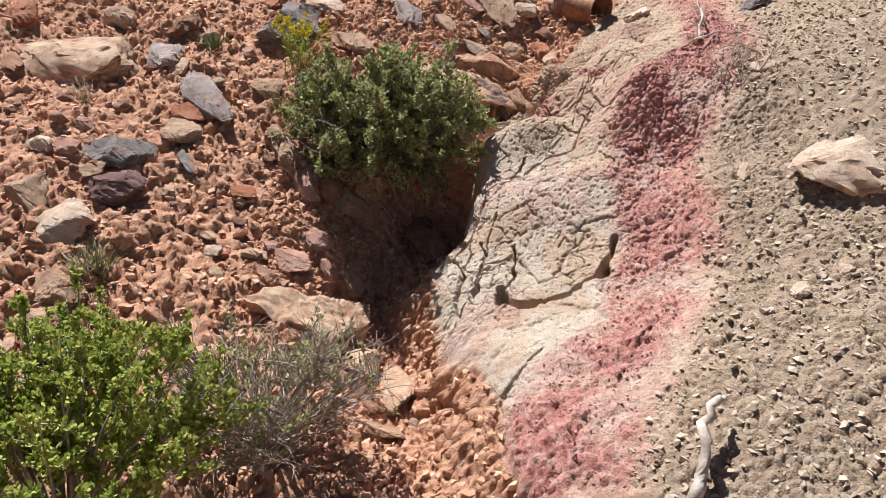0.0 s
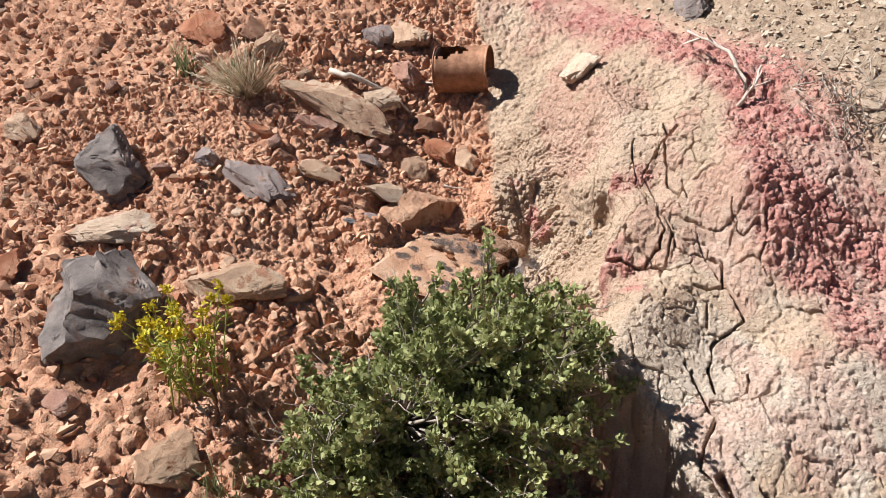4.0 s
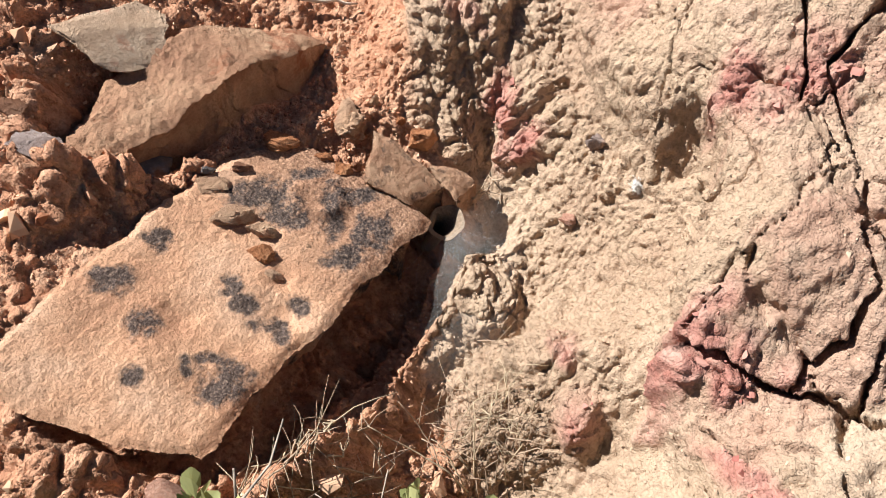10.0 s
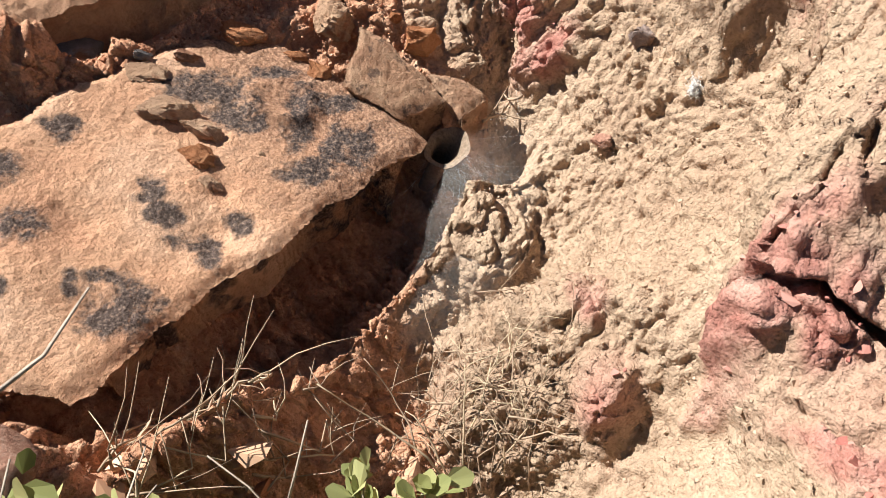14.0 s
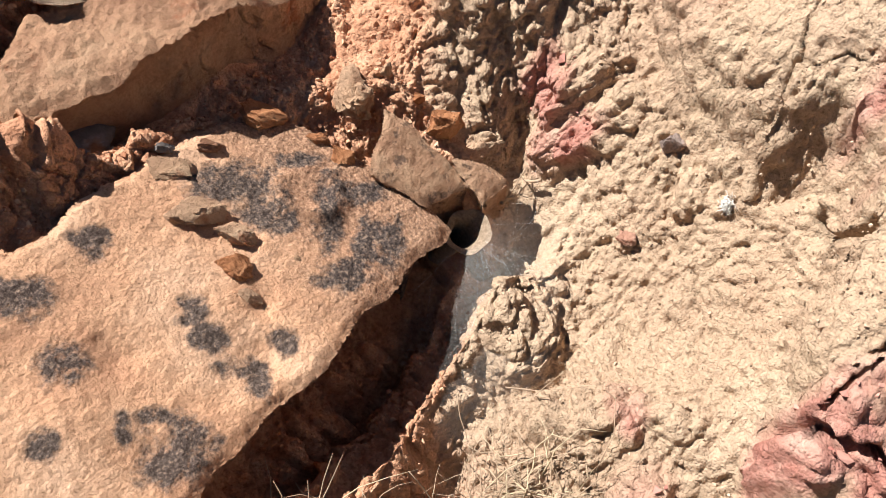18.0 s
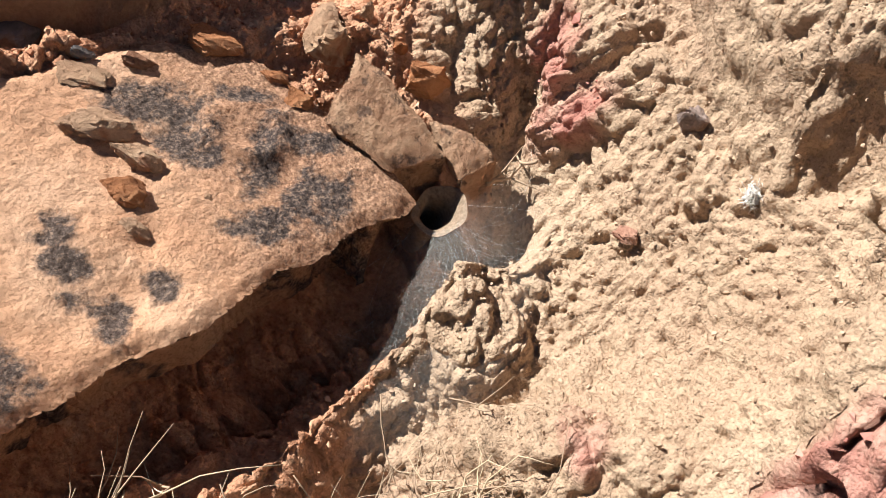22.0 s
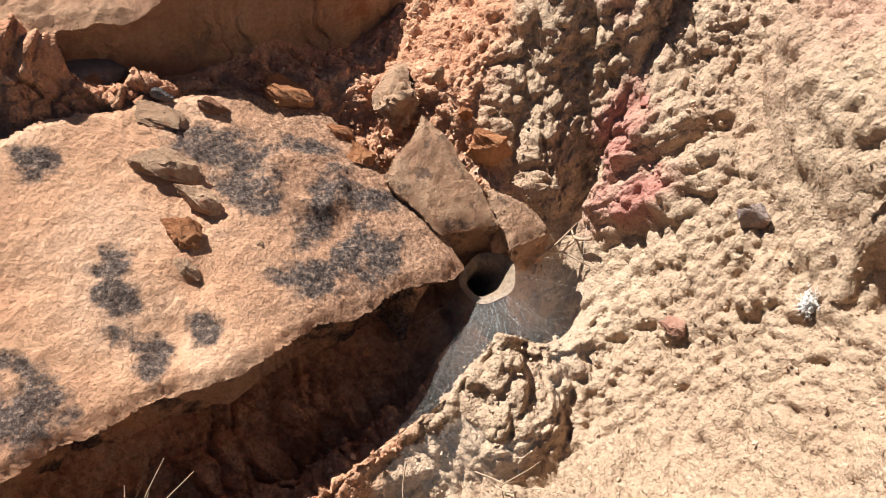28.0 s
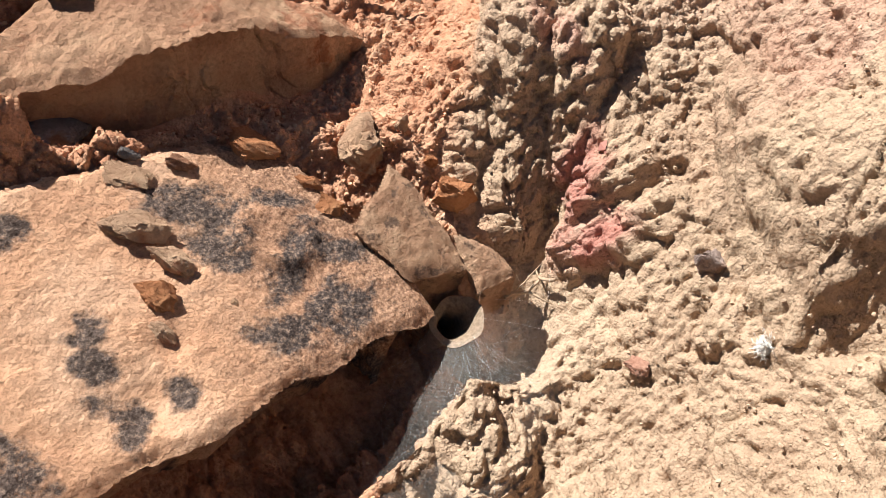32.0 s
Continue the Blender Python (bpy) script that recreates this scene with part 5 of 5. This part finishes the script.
can = tin_can()
can.matrix_world = Matrix.Translation((0.446, 2.655, smooth_z(0.48, 2.61) + 0.052)) @ pose(0, 0, 0, 20, 5, -51)


# ---- dead wood and twigs ----
def twig(points, thick, material=WOOD, label="dry bare twig lying on the ground", name="dry_twig", seed=0, lift=0.004, forks=0):
    rng = np.random.default_rng(900 + seed)
    pts = [(x, y, ground_z(x, y) + lift + up + 0.012 * float(steps(-0.028, 0.022, inside(np.array([x]), np.array([y]), HOLLOW_EDGE))[0])) for x, y, up in points]
    smooth = []
    for k in range(len(pts) - 1):
        a, b = Vector(pts[k]), Vector(pts[k + 1])
        for f in (0, 0.34, 0.67):
            smooth.append(a.lerp(b, f) + Vector(rng.normal(size=3)) * thick * 0.35)
    smooth.append(Vector(pts[-1]))
    heap = Heap()
    n = len(smooth)
    heap.add(*tube(smooth, [thick * (1.0 - 0.65 * k / n) for k in range(n)], 7 if thick > 0.003 else 5))
    for _ in range(forks):
        k = int(rng.integers(1, n - 1))
        heap.add(*tube(bent(smooth[k], (smooth[k] - smooth[k - 1]).normalized() + Vector(rng.normal(size=3)) * 0.6, rng.uniform(0.015, 0.05), rng, 4, 0.3), [thick * 0.5, thick * 0.4, thick * 0.3, thick * 0.15], 4))
    return tagged(part(name, heap.mesh(), material), label, "twig")


twig([(0.352, 0.80, 0.0), (0.375, 0.845, 0.03), (0.392, 0.895, 0.05), (0.412, 0.918, 0.055), (0.425, 0.925, 0.035)], 0.011, WOOD, "weathered grey stump of a bent stick", "dead_stick", 1)
twig([(0.24, 2.80, 0.01), (0.26, 2.74, 0.03), (0.31, 2.70, 0.02), (0.34, 2.65, 0.0)], 0.008, WOOD, "twisted brown dead root over a stone", "dead_root", 2)
twig([(0.42, 2.70, 0.0), (0.47, 2.64, 0.01), (0.52, 2.58, 0.015)], 0.003, WOOD, seed=3)
twig([(0.66, 1.98, 0.0), (0.68, 2.02, 0.03), (0.69, 2.08, 0.05), (0.70, 2.14, 0.04)], 0.005, WOOD, "dry forked root standing in the red crust", "dead_root", 4, forks=5)
twig([(0.62, 1.97, 0.0), (0.66, 1.965, 0.02), (0.72, 1.99, 0.01)], 0.004, WOOD, seed=5, forks=5)
twig([(0.248, 2.424, 0.006), (0.270, 2.412, 0.008), (0.294, 2.401, 0.004)], 0.0026, WOOD, "flat splinter of weathered wood on the soil", "wood_splinter", 6)
for k, path in enumerate((
    [(0.122, 2.036, 0.0), (0.118, 2.048, 0.010), (0.111, 2.060, 0.016), (0.102, 2.074, 0.017), (0.090, 2.089, 0.012)],
    [(0.122, 2.040, 0.0), (0.124, 2.052, 0.012), (0.124, 2.063, 0.020), (0.121, 2.070, 0.022)],
    [(0.131, 2.040, 0.0), (0.142, 2.050, 0.014), (0.153, 2.060, 0.020), (0.160, 2.068, 0.020)],
    [(0.116, 2.058, 0.0), (0.119, 2.068, 0.010), (0.120, 2.084, 0.014), (0.117, 2.098, 0.012)],
    [(0.166, 2.040, 0.004), (0.176, 2.028, 0.010), (0.187, 2.016, 0.004)],
    [(0.165, 2.030, 0.004), (0.178, 2.022, 0.008), (0.186, 2.010, 0.003)],
)):
    twig(path, 0.0007 if k else 0.0009, STRAW if k < 3 else ROOT, "thin pale dry stem in the hollow beside the slab", seed=20 + k, forks=1 if k % 2 else 0)
for k in range(30):
    rng = np.random.default_rng(400 + k)
    x, y, a = rng.uniform(0.0, 0.085), rng.uniform(2.05, 2.10), rng.uniform(-0.4, 0.9)
    n = rng.uniform(0.006, 0.018)
    twig([(x, y, 0.0), (x + n * math.cos(a), y + n * math.sin(a), rng.uniform(0.003, 0.009)), (x + 1.7 * n * math.cos(a + 0.7), y + 1.7 * n * math.sin(a + 0.7), 0.002)], rng.uniform(0.0005, 0.0009), STRAW if k % 3 == 0 else ROOT, "short dry rootlet in crumbly soil under the slab", seed=60 + k, forks=2)
for k in range(64):
    rng = np.random.default_rng(500 + k)
    x, y, a = rng.normal(0.163, 0.021), rng.normal(2.063, 0.020), rng.normal(-0.3, 0.5) + (1.5 if k % 3 == 0 else 0.0)
    n, bend = rng.uniform(0.008, 0.026), rng.normal() * 0.7
    pts = [(x + n * (math.cos(a + bend * f) * f), y + n * (math.sin(a + bend * f) * f), 0.002 + max(0.0, rng.normal(0.007, 0.004)) * (1 - abs(f))) for f in (-1.0, -0.4, 0.3, 1.0)]
    twig(pts, rng.uniform(0.0003, 0.0006), ROOT if k % 4 else STRAW, "dry brown rootlet tangled over the clay by the hollow", seed=140 + k, forks=int(rng.integers(0, 3)))
for k in range(46):
    rng = np.random.default_rng(560 + k)
    x, y, a = rng.uniform(-0.20, 0.04), rng.uniform(1.60, 1.86), rng.uniform(0, 6.3)
    n = rng.uniform(0.02, 0.06)
    twig([(x, y, 0.0), (x + 0.5 * n * math.cos(a), y + 0.5 * n * math.sin(a), rng.uniform(0.01, 0.03)), (x + n * math.cos(a + 0.4), y + n * math.sin(a + 0.4), rng.uniform(0.0, 0.02))], rng.uniform(0.0008, 0.0018), WOOD if k % 2 else STRAW, "dry twig in the shade under the shrub", seed=240 + k, forks=3)


twig([(0.268, 2.212, 0.016), (0.283, 2.213, 0.016), (0.293, 2.214, 0.006)], 0.0015, ROOT, "pale broken root poking out of the clay", "dry_root", 7, forks=2)
twig([(0.296, 2.205, 0.010), (0.291, 2.213, 0.012), (0.293, 2.222, 0.004)], 0.0012, ROOT, "pale broken root poking out of the clay", "dry_root", 8)
for k in range(40):
    rng = np.random.default_rng(700 + k)
    x, y, a = rng.normal(0.725, 0.035), rng.normal(1.86, 0.045), rng.uniform(0, 6.3)
    n = rng.uniform(0.02, 0.06)
    twig([(x, y, 0.002), (x + 0.5 * n * math.cos(a), y + 0.5 * n * math.sin(a), rng.uniform(0.01, 0.04)), (x + n * math.cos(a + 0.5), y + n * math.sin(a + 0.5), rng.uniform(0.0, 0.03))], rng.uniform(0.0008, 0.002), BARK if k % 3 else WOOD, "dark dead twig in a tangle on the gravel", seed=300 + k, forks=3)


# ---- small clods on and round the slab ----
def clod(x, y, size, high, yaw, material, label, seed, name="clod", on_slab=False, rough=0.14, cuts=13, box=0.5):
    rng = np.random.default_rng(600 + seed)
    v = turned(lump(rng, (size, size * rng.uniform(0.65, 0.9), high), 4, cuts, 0.55, rough, box), yaw, rng.uniform(-8, 8), rng.uniform(-8, 8))
    base = float(slab_top(np.array([x]), np.array([y]))[0]) if on_slab else ground_z(x, y)
    if on_slab:
        v[:, 2] += SLAB_TOP[1] * v[:, 0] + SLAB_TOP[2] * v[:, 1]
    ob = part(name, (v.tolist(), [], BALLS[4][1]), material, crease=32)
    ob.location = (x, y, base + 0.28 * high)
    return tagged(ob, label, "clod" if name == "clod" else "stone", "clods by the slab")


EARTHY = "crumbly tan earth clod lying on the slab"
clod(0.0998, 2.2835, 0.0250, 0.004, -18, STONE["tan"], EARTHY, 0, name="stone", on_slab=True)
clod(0.0970, 2.2528, 0.0270, 0.010, -26, STONE["tan"], EARTHY, 1, name="stone", on_slab=True)
clod(0.1234, 2.2913, 0.0147, 0.009, -4, STONE["brown"], "small brown stone on the slab", 2, name="stone", on_slab=True)
clod(0.1010, 2.2955, 0.0113, 0.007, -3, STONE["darkgrey"], "small grey-white stone on the slab", 3, name="stone", on_slab=True)
clod(0.1077, 2.2378, 0.0195, 0.011, -33, STONE["tan"], EARTHY, 4, name="stone", on_slab=True)
clod(0.0998, 2.2178, 0.0193, 0.010, -8, CLOD, "crumbly red earth clod on the slab", 5, on_slab=True)
clod(0.0970, 2.2027, 0.0102, 0.006, -9, STONE["tan"], EARTHY, 6, name="stone", on_slab=True)
clod(0.1291, 2.2145, 0.0047, 0.004, -8, STONE["tan"], EARTHY, 7, name="stone", on_slab=True)
clod(0.1900, 2.2690, 0.0194, 0.010, -32, CLOD, "orange earth clod at the slab's corner", 8, on_slab=True)
clod(0.1580, 2.3060, 0.0277, 0.011, 9, CLOD, "orange earth clods behind the slab", 9, on_slab=True)
clod(0.1840, 2.2840, 0.0151, 0.006, -17, CLOD, "orange earth clods behind the slab", 10, on_slab=True)
clod(0.2201, 2.2968, 0.0281, 0.024, 27, STONE["tan"], "angular tan stone above the den", 11, name="stone")
clod(0.2438, 2.2969, 0.0090, 0.012, 8, STONE["tan"], "small tan stone above the den", 12, name="stone")
clod(0.2509, 2.2745, 0.0090, 0.010, 3, CLOD, "small red clod above the den", 13)
clod(0.2063, 2.2683, 0.0089, 0.008, 12, STONE["darkgrey"], "small grey stone above the den", 14, name="stone")
clod(0.2560, 2.2540, 0.028, 0.030, -1, CLOD, "brown clod behind the den hole", 17)
clod(0.3066, 2.1337, 0.0167, 0.008, -55, STONE["pink"], "small pinkish stone in the pale clay", 18, name="stone")
clod(0.3482, 2.1490, 0.0168, 0.020, -57, STONE["grey"], "greyish clay lump in the bank", 19, name="stone")


# ---- scattered gravel, chips and crumbs ----
def shard(rng, flat, corners):
    """A little angular piece: the hull of a few random points."""
    bm = bmesh.new()
    for _ in range(corners):
        q = rng.normal(size=3)
        q = q / np.linalg.norm(q) * rng.uniform(0.38, 0.55)
        bm.verts.new((q[0], q[1], q[2] * flat))
    hull = bmesh.ops.convex_hull(bm, input=bm.verts)
    bmesh.ops.delete(bm, geom=[g for g in hull["geom_interior"] if isinstance(g, bmesh.types.BMVert)], context="VERTS")
    bm.verts.index_update()
    out = np.array([q.co[:] for q in bm.verts]), np.array([[q.index for q in f.verts] for f in bm.faces])
    bm.free()
    return out


def scatter(name, count_, spots, sizes, material, label, seed, flat=0.7, corners=11, rare=4.0, sink=0.0):
    """Many little angular pieces in one mesh; spots gives places, and sizes a range."""
    rng = np.random.default_rng(seed)
    xy = spots(rng, count_)
    z = tops(xy[:, 0], xy[:, 1])
    kind = rng.integers(0, 40, len(xy))
    verts, faces, n0 = [], [], 0
    for k in range(40):
        shape, faces0 = shard(rng, flat, corners)
        shape = turned(shape * (1, rng.uniform(0.6, 1.0), 1), 0, rng.uniform(-25, 25), rng.uniform(-25, 25))
        here = np.where(kind == k)[0]
        s = (sizes[0] + (sizes[1] - sizes[0]) * rng.random(len(here)) ** rare)[:, None]
        a = rng.uniform(0, 2 * math.pi, len(here))[:, None]
        vx = s * (shape[:, 0] * np.cos(a) - shape[:, 1] * np.sin(a)) + xy[here, 0][:, None]
        vy = s * (shape[:, 0] * np.sin(a) + shape[:, 1] * np.cos(a)) + xy[here, 1][:, None]
        vz = s * (shape[:, 2] + 0.10 * flat - sink) + z[here][:, None]
        verts.append(np.stack([vx, vy, vz], -1).reshape(-1, 3))
        faces.append((faces0[None] + (n0 + len(shape) * np.arange(len(here)))[:, None, None]).reshape(-1, faces0.shape[1]))
        n0 += len(shape) * len(here)
    ob = part(name, (np.concatenate(verts).tolist(), [], np.concatenate(faces).tolist()), material, smooth=False)
    return tagged(ob, label, "gravel", kind="stuff")


def in_soil(rng, n):
    xy = np.column_stack([rng.uniform(-1.45, 0.7, 6 * n), rng.uniform(0.7, 4.3, 6 * n)])
    free = (zones(xy[:, 0], xy[:, 1])[3] < 0.4) & (inside(xy[:, 0], xy[:, 1], SLAB_EDGE) < -0.028) & (inside(xy[:, 0], xy[:, 1], BLOCK_EDGE) < -0.01)
    free &= np.hypot((xy[:, 0] - 0.12) / 1.6, xy[:, 1] - 2.12) > 0.07
    free &= np.hypot(xy[:, 0] - 0.25, xy[:, 1] - 2.35) > 0.11
    free &= rng.random(len(xy)) > 0.7 * np.exp(-(((xy[:, 0] + 0.12) / 0.26) ** 2 + ((xy[:, 1] - 2.28) / 0.22) ** 2))
    return xy[free & (np.hypot(xy[:, 0] - HOLE[0], xy[:, 1] - HOLE[1]) > 0.05)][:n]


def on_gravel(rng, n):
    xy = np.column_stack([rng.uniform(0.2, 1.4, 6 * n), rng.uniform(0.6, 2.6, 6 * n)])
    return xy[zones(xy[:, 0], xy[:, 1])[2] > 0.5][:n]


def near_den(rng, n):
    xy = np.column_stack([rng.normal(0.13, 0.14, 6 * n), rng.normal(2.36, 0.11, 6 * n)])
    free = (zones(xy[:, 0], xy[:, 1])[3] < 0.4) & (inside(xy[:, 0], xy[:, 1], SLAB_EDGE) < -0.006) & (inside(xy[:, 0], xy[:, 1], BLOCK_EDGE) < 0)
    return xy[free & (np.hypot(xy[:, 0] - HOLE[0], xy[:, 1] - HOLE[1]) > 0.035)][:n]


def on_clay(rng, n):
    xy = np.column_stack([rng.uniform(-0.15, 0.75, 6 * n), rng.uniform(0.75, 2.6, 6 * n)])
    q = zones(xy[:, 0], xy[:, 1])
    return xy[(q[1] > 0.6) & (q[0] < 0.35) & (xy[:, 1] < 1.96) & (np.hypot(xy[:, 0] - HOLE[0], xy[:, 1] - HOLE[1]) > 0.04)][:n]


def on_crust(rng, n):
    xy = np.column_stack([rng.uniform(0.0, 0.9, 9 * n), rng.uniform(0.7, 2.6, 9 * n)])
    q = zones(xy[:, 0], xy[:, 1])
    return xy[q[0] > 0.5][:n]


def on_bank(rng, n):
    xy = np.column_stack([rng.uniform(0.17, 0.48, 6 * n), rng.uniform(1.95, 2.42, 6 * n)])
    q = zones(xy[:, 0], xy[:, 1])
    return xy[(q[1] > 0.6) & (q[0] < 0.5) & (np.hypot(xy[:, 0] - 0.262, xy[:, 1] - 2.19) > 0.045)][:n]


scatter("soil_gravel", 20000, in_soil, (0.004, 0.027), GRAVEL, "loose reddish gravel and clods on the soil", 71, 0.6, 9)
scatter("soil_clods", 10000, in_soil, (0.008, 0.036), CLODS, "loose angular clods of red-brown earth", 78, 0.65, 10, 2.2)
scatter("soil_crumbs", 6000, near_den, (0.0012, 0.0055), GRAVEL, "fine reddish crumbs round the slab", 72, 0.8, 12, 3.0, 0.12)
scatter("tan_chips", 15000, on_gravel, (0.006, 0.024), CHIPS, "loose tan chips on the gravel slope", 73, 0.55, 9)
scatter("clay_crumbs", 9000, on_clay, (0.0016, 0.0065), CRUMBS, "small crumbs of pale clay", 74, 0.7, 10, 4.0, 0.15)
scatter("bank_crumbs", 5000, on_bank, (0.0012, 0.0036), CRUMBS, "fine gritty crumbs on the clay bank", 75, 0.8, 10, 4.0, 0.22)
scatter("crust_crumbs", 8000, on_crust, (0.002, 0.010), ROSY, "small crumbs of rosy crust", 76, 0.7, 8)


# ---- stones strewn over the soil, each a thing of its own ----
rng = np.random.default_rng(81)
shapes = []
for k in range(12):
    v = lump(rng, (1, rng.uniform(0.6, 0.9), rng.uniform(0.45, 0.7)), 3, 10, 0.6, 0.04, 0.6)
    me = bpy.data.meshes.new("stone")
    me.from_pydata(v.tolist(), [], BALLS[3][1])
    me.polygons.foreach_set("use_smooth", np.ones(len(me.polygons), bool))
    me.materials.append(STONE[("tan", "pink", "red", "brown", "pink", "tan")[k % 6]])
    shapes.append(me)
spots = in_soil(rng, 260)
for (x, y), h in zip(spots, tops(spots[:, 0], spots[:, 1])):
    k = int(rng.integers(12))
    ob = new("stone", shapes[k])
    s = 0.022 + 0.035 * rng.random() ** 2
    ob.matrix_world = Matrix.LocRotScale((x, y, h + 0.12 * s), Euler((rng.uniform(-0.4, 0.4), rng.uniform(-0.4, 0.4), rng.uniform(0, 6.3))), (s, s, s))
    tagged(ob, ("small tan stone", "small pinkish stone", "small red stone", "small brown stone", "small pinkish stone", "small tan stone")[k % 6] + " lying on the red soil", "stone", "small stones")


# ---- the funnel web ----
def funnel_web():
    rng = np.random.default_rng(51)
    root = new("funnel_web")
    hx, hy, hz = HOLE[0], HOLE[1], 0.924
    root.location = (hx, hy, hz)
    turn = [-180, -150, -120, -90, -45, 0, 25, 50, 90, 150, 180]
    reach = [0.030, 0.130, 0.115, 0.070, 0.050, 0.050, 0.045, 0.022, 0.010, 0.010, 0.030]
    thick = [0.7, 1.0, 1.35, 1.2, 0.5, 0.16, 0.09, 0.09, 0.25, 0.25, 0.7]

    def at(f, a):
        deg = (math.degrees(a) + 180) % 360 - 180
        r = 0.0120 + f * np.interp(deg, turn, reach)
        x, y = hx + r * math.cos(a), hy + r * 1.1 * math.sin(a)
        z = hz + 0.0015 + 0.12 * (x - hx) + 0.11 * (y - hy) + 0.004 * f * f - 0.0015 * math.sin(math.pi * min(f, 1))
        if inside(np.array([x]), np.array([y]), SLAB_EDGE)[0] > -0.002:
            z = min(z, float(slab_top(np.array([x]), np.array([y]))[0]) - 0.004)
        return (x - hx, y - hy, z - hz)

    n, m = 96, 26
    verts = [at(k / m, 2 * math.pi * s / n) for k in range(m + 1) for s in range(n)]
    faces = [(k * n + s, k * n + (s + 1) % n, (k + 1) * n + (s + 1) % n, (k + 1) * n + s) for k in range(m) for s in range(n)]
    web = part("sheet", (verts, [], faces), SILK, root, "dusty translucent sheet of silk")
    cover = web.data.attributes.new("cover", "FLOAT", "POINT")
    dense = [np.interp((360 * s / n + 180) % 360 - 180, turn, thick) for s in range(n)]
    cover.data.foreach_set("value", [(0.35 + 0.65 * min(1.0, k / 2)) * dense[s] * (0.22 * (1 - (k / m) ** 3) + 0.5 * (1 - k / m) ** 3.0) for k in range(m + 1) for s in range(n)])
    # the lining of the shaft, which leads down under the stone
    shaft, rings = [], ((0.0, 0.0150), (0.0012, 0.0126), (0.003, 0.0108), (0.006, 0.0092), (0.010, 0.0080), (0.016, 0.0074), (0.025, 0.0072), (0.04, 0.0070), (0.055, 0.0065))
    for s, r in rings:
        for k in range(40):
            a = 2 * math.pi * k / 40
            wob = 1 + 0.06 * math.sin(2 * a + 1) + 0.04 * math.sin(5 * a)
            shaft.append((-0.22 * s + r * wob * math.cos(a), 0.45 * s + 1.12 * r * wob * math.sin(a), 0.0012 - 0.86 * s + (0.12 * r * math.cos(a) + 0.11 * r * math.sin(a))))
    shaft_faces = [(k * 40 + s, k * 40 + (s + 1) % 40, (k + 1) * 40 + (s + 1) % 40, (k + 1) * 40 + s) for k in range(len(rings) - 1) for s in range(40)]
    part("tube", (shaft, [], shaft_faces), LINING, root, "dusty silk lining of the den's shaft")
    for _ in range(40):
        a = rng.normal(-1.5, 0.9)
        b = a + rng.normal() * 0.5
        f0, f1 = rng.uniform(0, 0.3), rng.uniform(0.5, 1.0)
        path = [Vector(at(f0 + (f1 - f0) * k / 4, a + (b - a) * k / 4)) + Vector((0, 0, 0.0006 + 0.0012 * rng.random())) for k in range(5)]
        heap = Heap()
        heap.add(*tube(path, [0.00001 + 0.00002 * rng.random()] * 5, 3))
        part("strand", heap.mesh(), STRAND, root)
    return tagged(root, "dusty funnel-shaped spider web round a dark den hole", "spider web")


funnel_web()


# ---- a tuft of seed fluff caught on the clay ----
def seed_fluff(x, y):
    rng = np.random.default_rng(57)
    heap = Heap()
    for _ in range(620):
        start = Vector(rng.normal(size=3)) * 0.0013
        d = Vector((rng.normal() * 0.6, rng.normal() * 0.6, rng.normal() * 1.2))
        heap.add(*tube(bent((start.x, start.y, 2.0 * start.z), d, rng.uniform(0.0015, 0.0042), rng, 4, 0.9), [0.00016, 0.00016, 0.00013, 0.00008], 3))
    ob = part("seed_fluff", heap.mesh(), STRAND)
    ob.location = (x, y, ground_z(x, y) + 0.004)
    return tagged(ob, "white tuft of seed fluff caught on pale clay", "seed fluff")


seed_fluff(0.343, 2.100)
